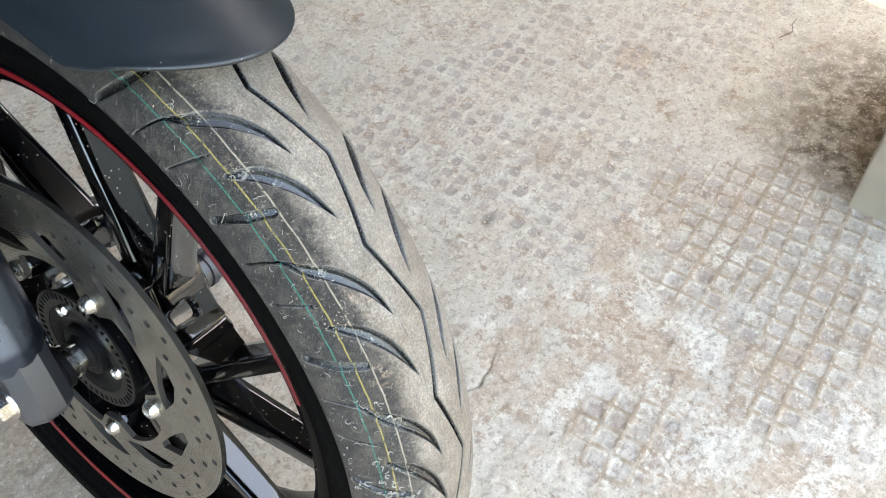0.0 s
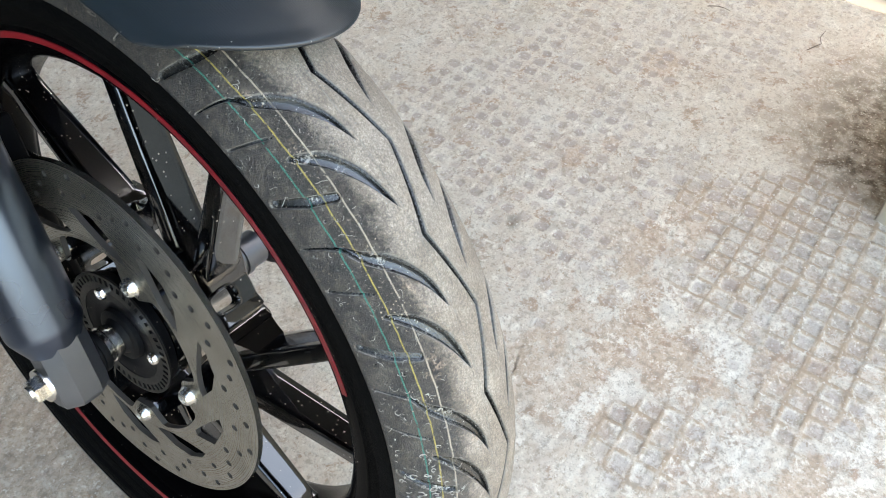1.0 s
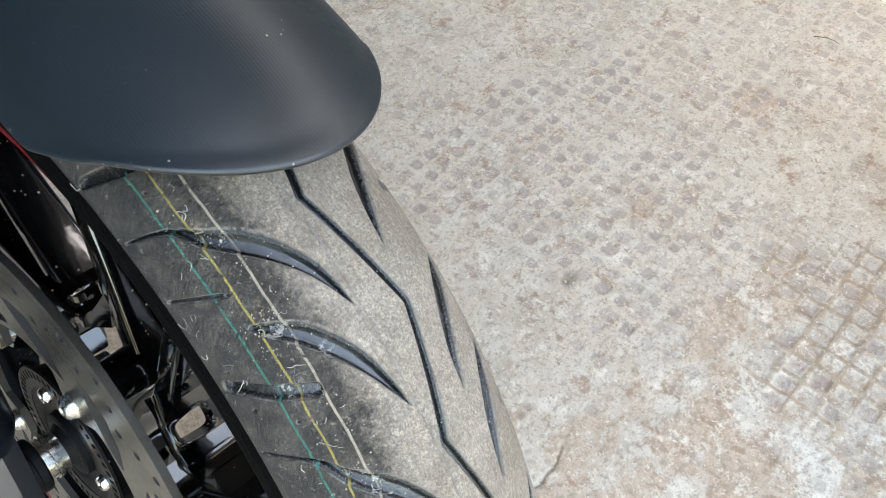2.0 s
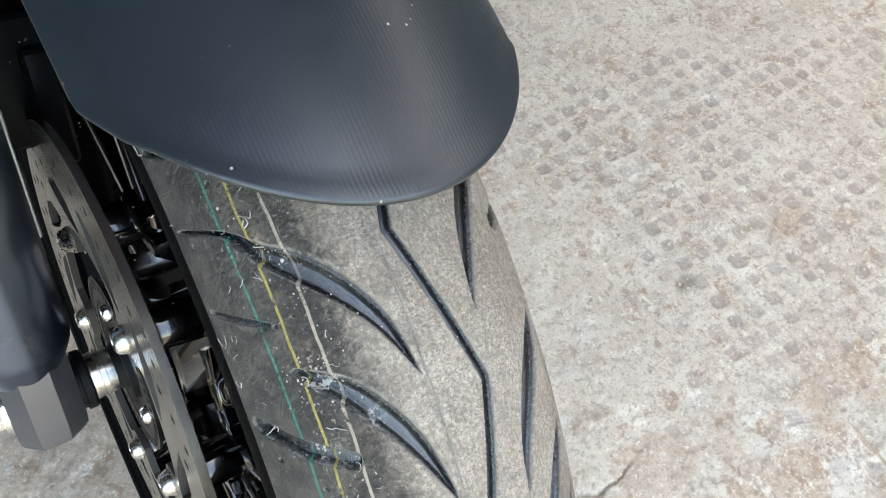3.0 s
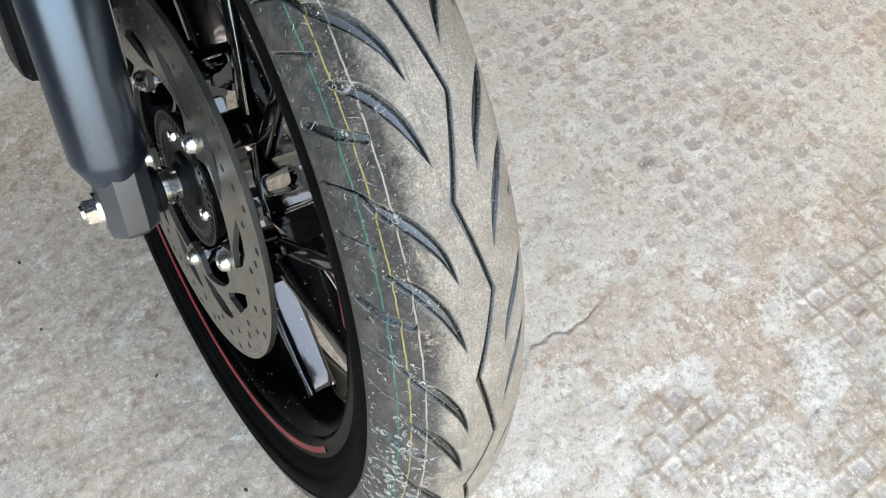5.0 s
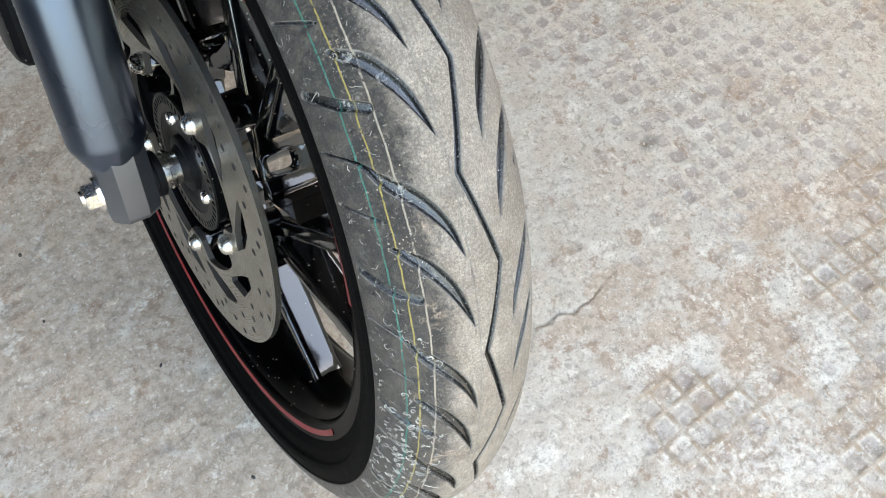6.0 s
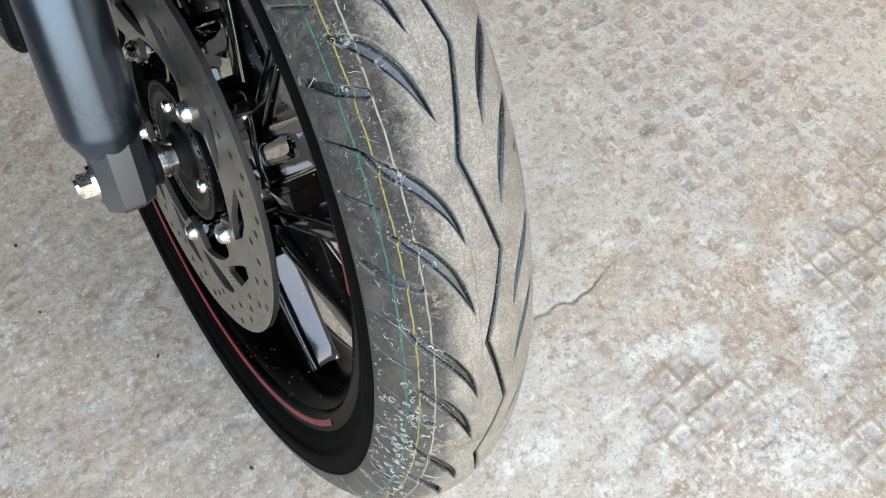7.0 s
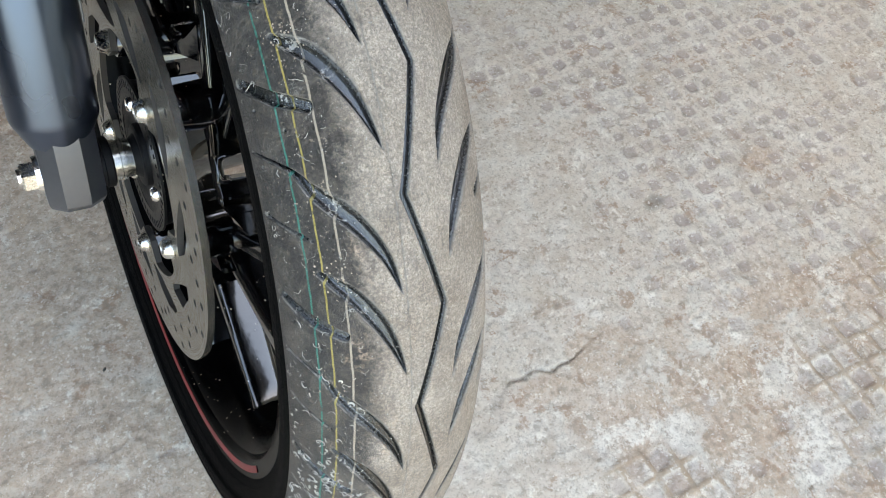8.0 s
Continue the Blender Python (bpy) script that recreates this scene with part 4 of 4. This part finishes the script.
# ---- what clings to the tyre's shoulder
def tyre_place(arc, deg, lift=0.0):
    phi = arc / RHO
    r = R_TYRE - RHO + (RHO + lift) * math.cos(phi)
    y, z = polar(r, deg)
    return Vector(((RHO + lift) * math.sin(phi), y, z))


rng = random.Random(5)


def flash_hairs(count):
    """Curled shreds of moulding flash, light with dust."""
    bm = bmesh.new()
    for _ in range(count):
        deg = rng.choice((rng.uniform(18, 112), rng.uniform(25, 95), rng.uniform(72, 102)))
        arc = rng.uniform(-0.069, -0.030)
        turn, length, curl = rng.uniform(0, 2 * math.pi), rng.triangular(0.0009, 0.0085, 0.0022) * (1.3 if deg > 78 else 1.0), rng.gauss(0, 600)
        thick = rng.uniform(0.00007, 0.00019) * (1.8 if deg > 78 else 1.0)
        pts = []
        a, d = arc, deg
        for k in range(8):
            pts.append(tyre_place(a, d, 0.00012 + 0.0004 * math.sin(k * 0.45) * rng.random()))
            a += length / 7 * math.cos(turn)
            d += length / 7 * math.sin(turn) / 0.285 * 180 / math.pi
            turn += curl * length / 7 + rng.gauss(0, 0.35)
        rows = []
        for k, q in enumerate(pts):
            n = tyre_place(arc, deg, 0.01) - tyre_place(arc, deg)
            n.normalize()
            along = (pts[min(k + 1, 7)] - pts[max(k - 1, 0)]).normalized()
            side = along.cross(n).normalized() * thick
            rows.append([bm.verts.new(q + side), bm.verts.new(q + n * thick * 1.6), bm.verts.new(q - side)])
        for u, v in zip(rows, rows[1:]):
            for j in range(2):
                bm.faces.new((u[j], u[j + 1], v[j + 1], v[j]))
    return bm


def curls(count):
    """Thick curled shavings of flash, clustered low on the shoulder."""
    bm = bmesh.new()
    for _ in range(count):
        deg, arc = rng.triangular(60, 106, 80), rng.triangular(-0.067, -0.030, -0.050)
        radius, sweep, turn = rng.triangular(0.0005, 0.0021, 0.0010), rng.uniform(1.2, 5.0), rng.uniform(0, 6.28)
        thick = rng.uniform(0.00022, 0.00048)
        stretch = rng.uniform(0.5, 1.0)
        pts = []
        for k in range(9):
            w = turn + sweep * k / 8
            out = radius * (1 + 0.35 * k / 8)
            pts.append(tyre_place(arc + out * math.cos(w), deg + out * stretch * math.sin(w) / 0.285 * 57.3, 0.0003 + 0.0002 * math.sin(k)))
        ring = tube(pts, [thick * (0.35 + 0.65 * math.sin(math.pi * (k + 0.7) / 9.4)) for k in range(9)], 5)
        me = bpy.data.meshes.new("curl")
        ring.to_mesh(me)
        ring.free()
        bm.from_mesh(me)
        bpy.data.meshes.remove(me)
    return bm


def crumbs(count, where, small, large, sink=False):
    """Flattened, uneven crumbs of dried clay."""
    bm = bmesh.new()
    for _ in range(count):
        arc, deg = where()
        size = rng.triangular(small, large, small)
        sunk = float(tread_depth(np.array([arc * 1000]), np.array([deg]))[0]) if sink else 0.0
        c = tyre_place(arc, deg, -0.0040 * sunk)
        n = (tyre_place(arc, deg, 0.01) - c).normalized()
        s1 = n.orthogonal().normalized()
        s2 = n.cross(s1)
        base = [bm.verts.new(c + size * rng.uniform(0.6, 1.2) * (s1 * math.cos(k * 1.047) + s2 * math.sin(k * 1.047))) for k in range(6)]
        top = [bm.verts.new(c + n * size * rng.uniform(0.2, 0.4) + 0.55 * (v.co - c)) for v in base]
        for k in range(6):
            bm.faces.new((base[k], base[(k + 1) % 6], top[(k + 1) % 6], top[k]))
        bm.faces.new(top)
    return bm


M_HAIR = simple("dusty_rubber_flash", (0.42, 0.405, 0.36), 0.8, 0.0, 400, 0.3, 0.2)
M_CLAY = simple("dried_clay", (0.46, 0.38, 0.30), 0.95, 0.0, 300, 0.3, 0.4)
hairs = part("moulding_flash", flash_hairs(210), M_HAIR, tyre, "curled shreds of dusty moulding flash", smooth=60)
tagged(hairs, kind="stuff")
tagged(part("flash_curl", curls(85), M_HAIR, tyre, "thick pale curls of moulding flash", smooth=60), kind="stuff")


def by_roots():
    root = rng.choice((34.9, 46.2)) + PERIOD * rng.choice((-1, 0, 0, 1, 1, 2))
    return rng.gauss(-0.0405, 0.0050), rng.gauss(root + 0.3, 1.1)


def anywhere():
    return rng.triangular(-0.068, 0.045, -0.040), rng.uniform(20, 120)


tagged(part("clay_crumb", crumbs(190, by_roots, 0.0002, 0.0007, True), M_CLAY, tyre, "crumbs of dried clay by the grooves", smooth=40), kind="stuff")
tagged(part("grit", crumbs(1100, anywhere, 0.00012, 0.00042), M_HAIR, tyre, "fine pale grit stuck to the rubber", smooth=40), kind="stuff")


# ---- small things on the floor
def pebble(x, y, size, seed):
    r = random.Random(seed)
    bm = bmesh.new()
    bmesh.ops.create_icosphere(bm, subdivisions=2, radius=1.0)
    for v in bm.verts:
        k = 1 + 0.35 * noise.noise(v.co * 1.3 + Vector((seed, 0, 0)))
        v.co = Vector((v.co.x * 1.25 * k, v.co.y * 0.8 * k, v.co.z * 0.55 * k)) * size
    ob = part("pebble", bm, M_STONE, smooth=50)
    ob.matrix_world = pose(x, y, size * 0.40, 0, 0, r.uniform(0, 360))
    return tagged(ob, "tiny dark chip of stone on the cement floor", "pebble", "chips on the floor")


for k, (x, y, size) in enumerate(((-0.225, 0.230, 0.0022), (-0.233, 0.140, 0.0016), (-0.153, 0.026, 0.0018), (-0.129, -0.127, 0.0020))):
    pebble(x, y, size, k + 3)


def twig(chain, thick, label):
    pts = [Vector((x, y, 0.0015 + 0.001 * (k % 2))) for k, (x, y) in enumerate(chain)]
    ob = part("twig", tube(pts, [thick * (1 - 0.6 * k / len(pts)) for k in range(len(pts))], 7), M_TWIG, smooth=60)
    return tagged(ob, label, "twig", "twigs on the floor")


twig(((1.012, -0.050), (1.016, -0.058), (1.022, -0.066), (1.021, -0.076), (1.020, -0.086)), 0.0008, "thin bent dry twig lying on the cement floor")
twig(((0.994, -0.224), (1.008, -0.231), (1.020, -0.236), (1.034, -0.229), (1.058, -0.230)), 0.0009, "short knobbly dry twig near the floor's edge")
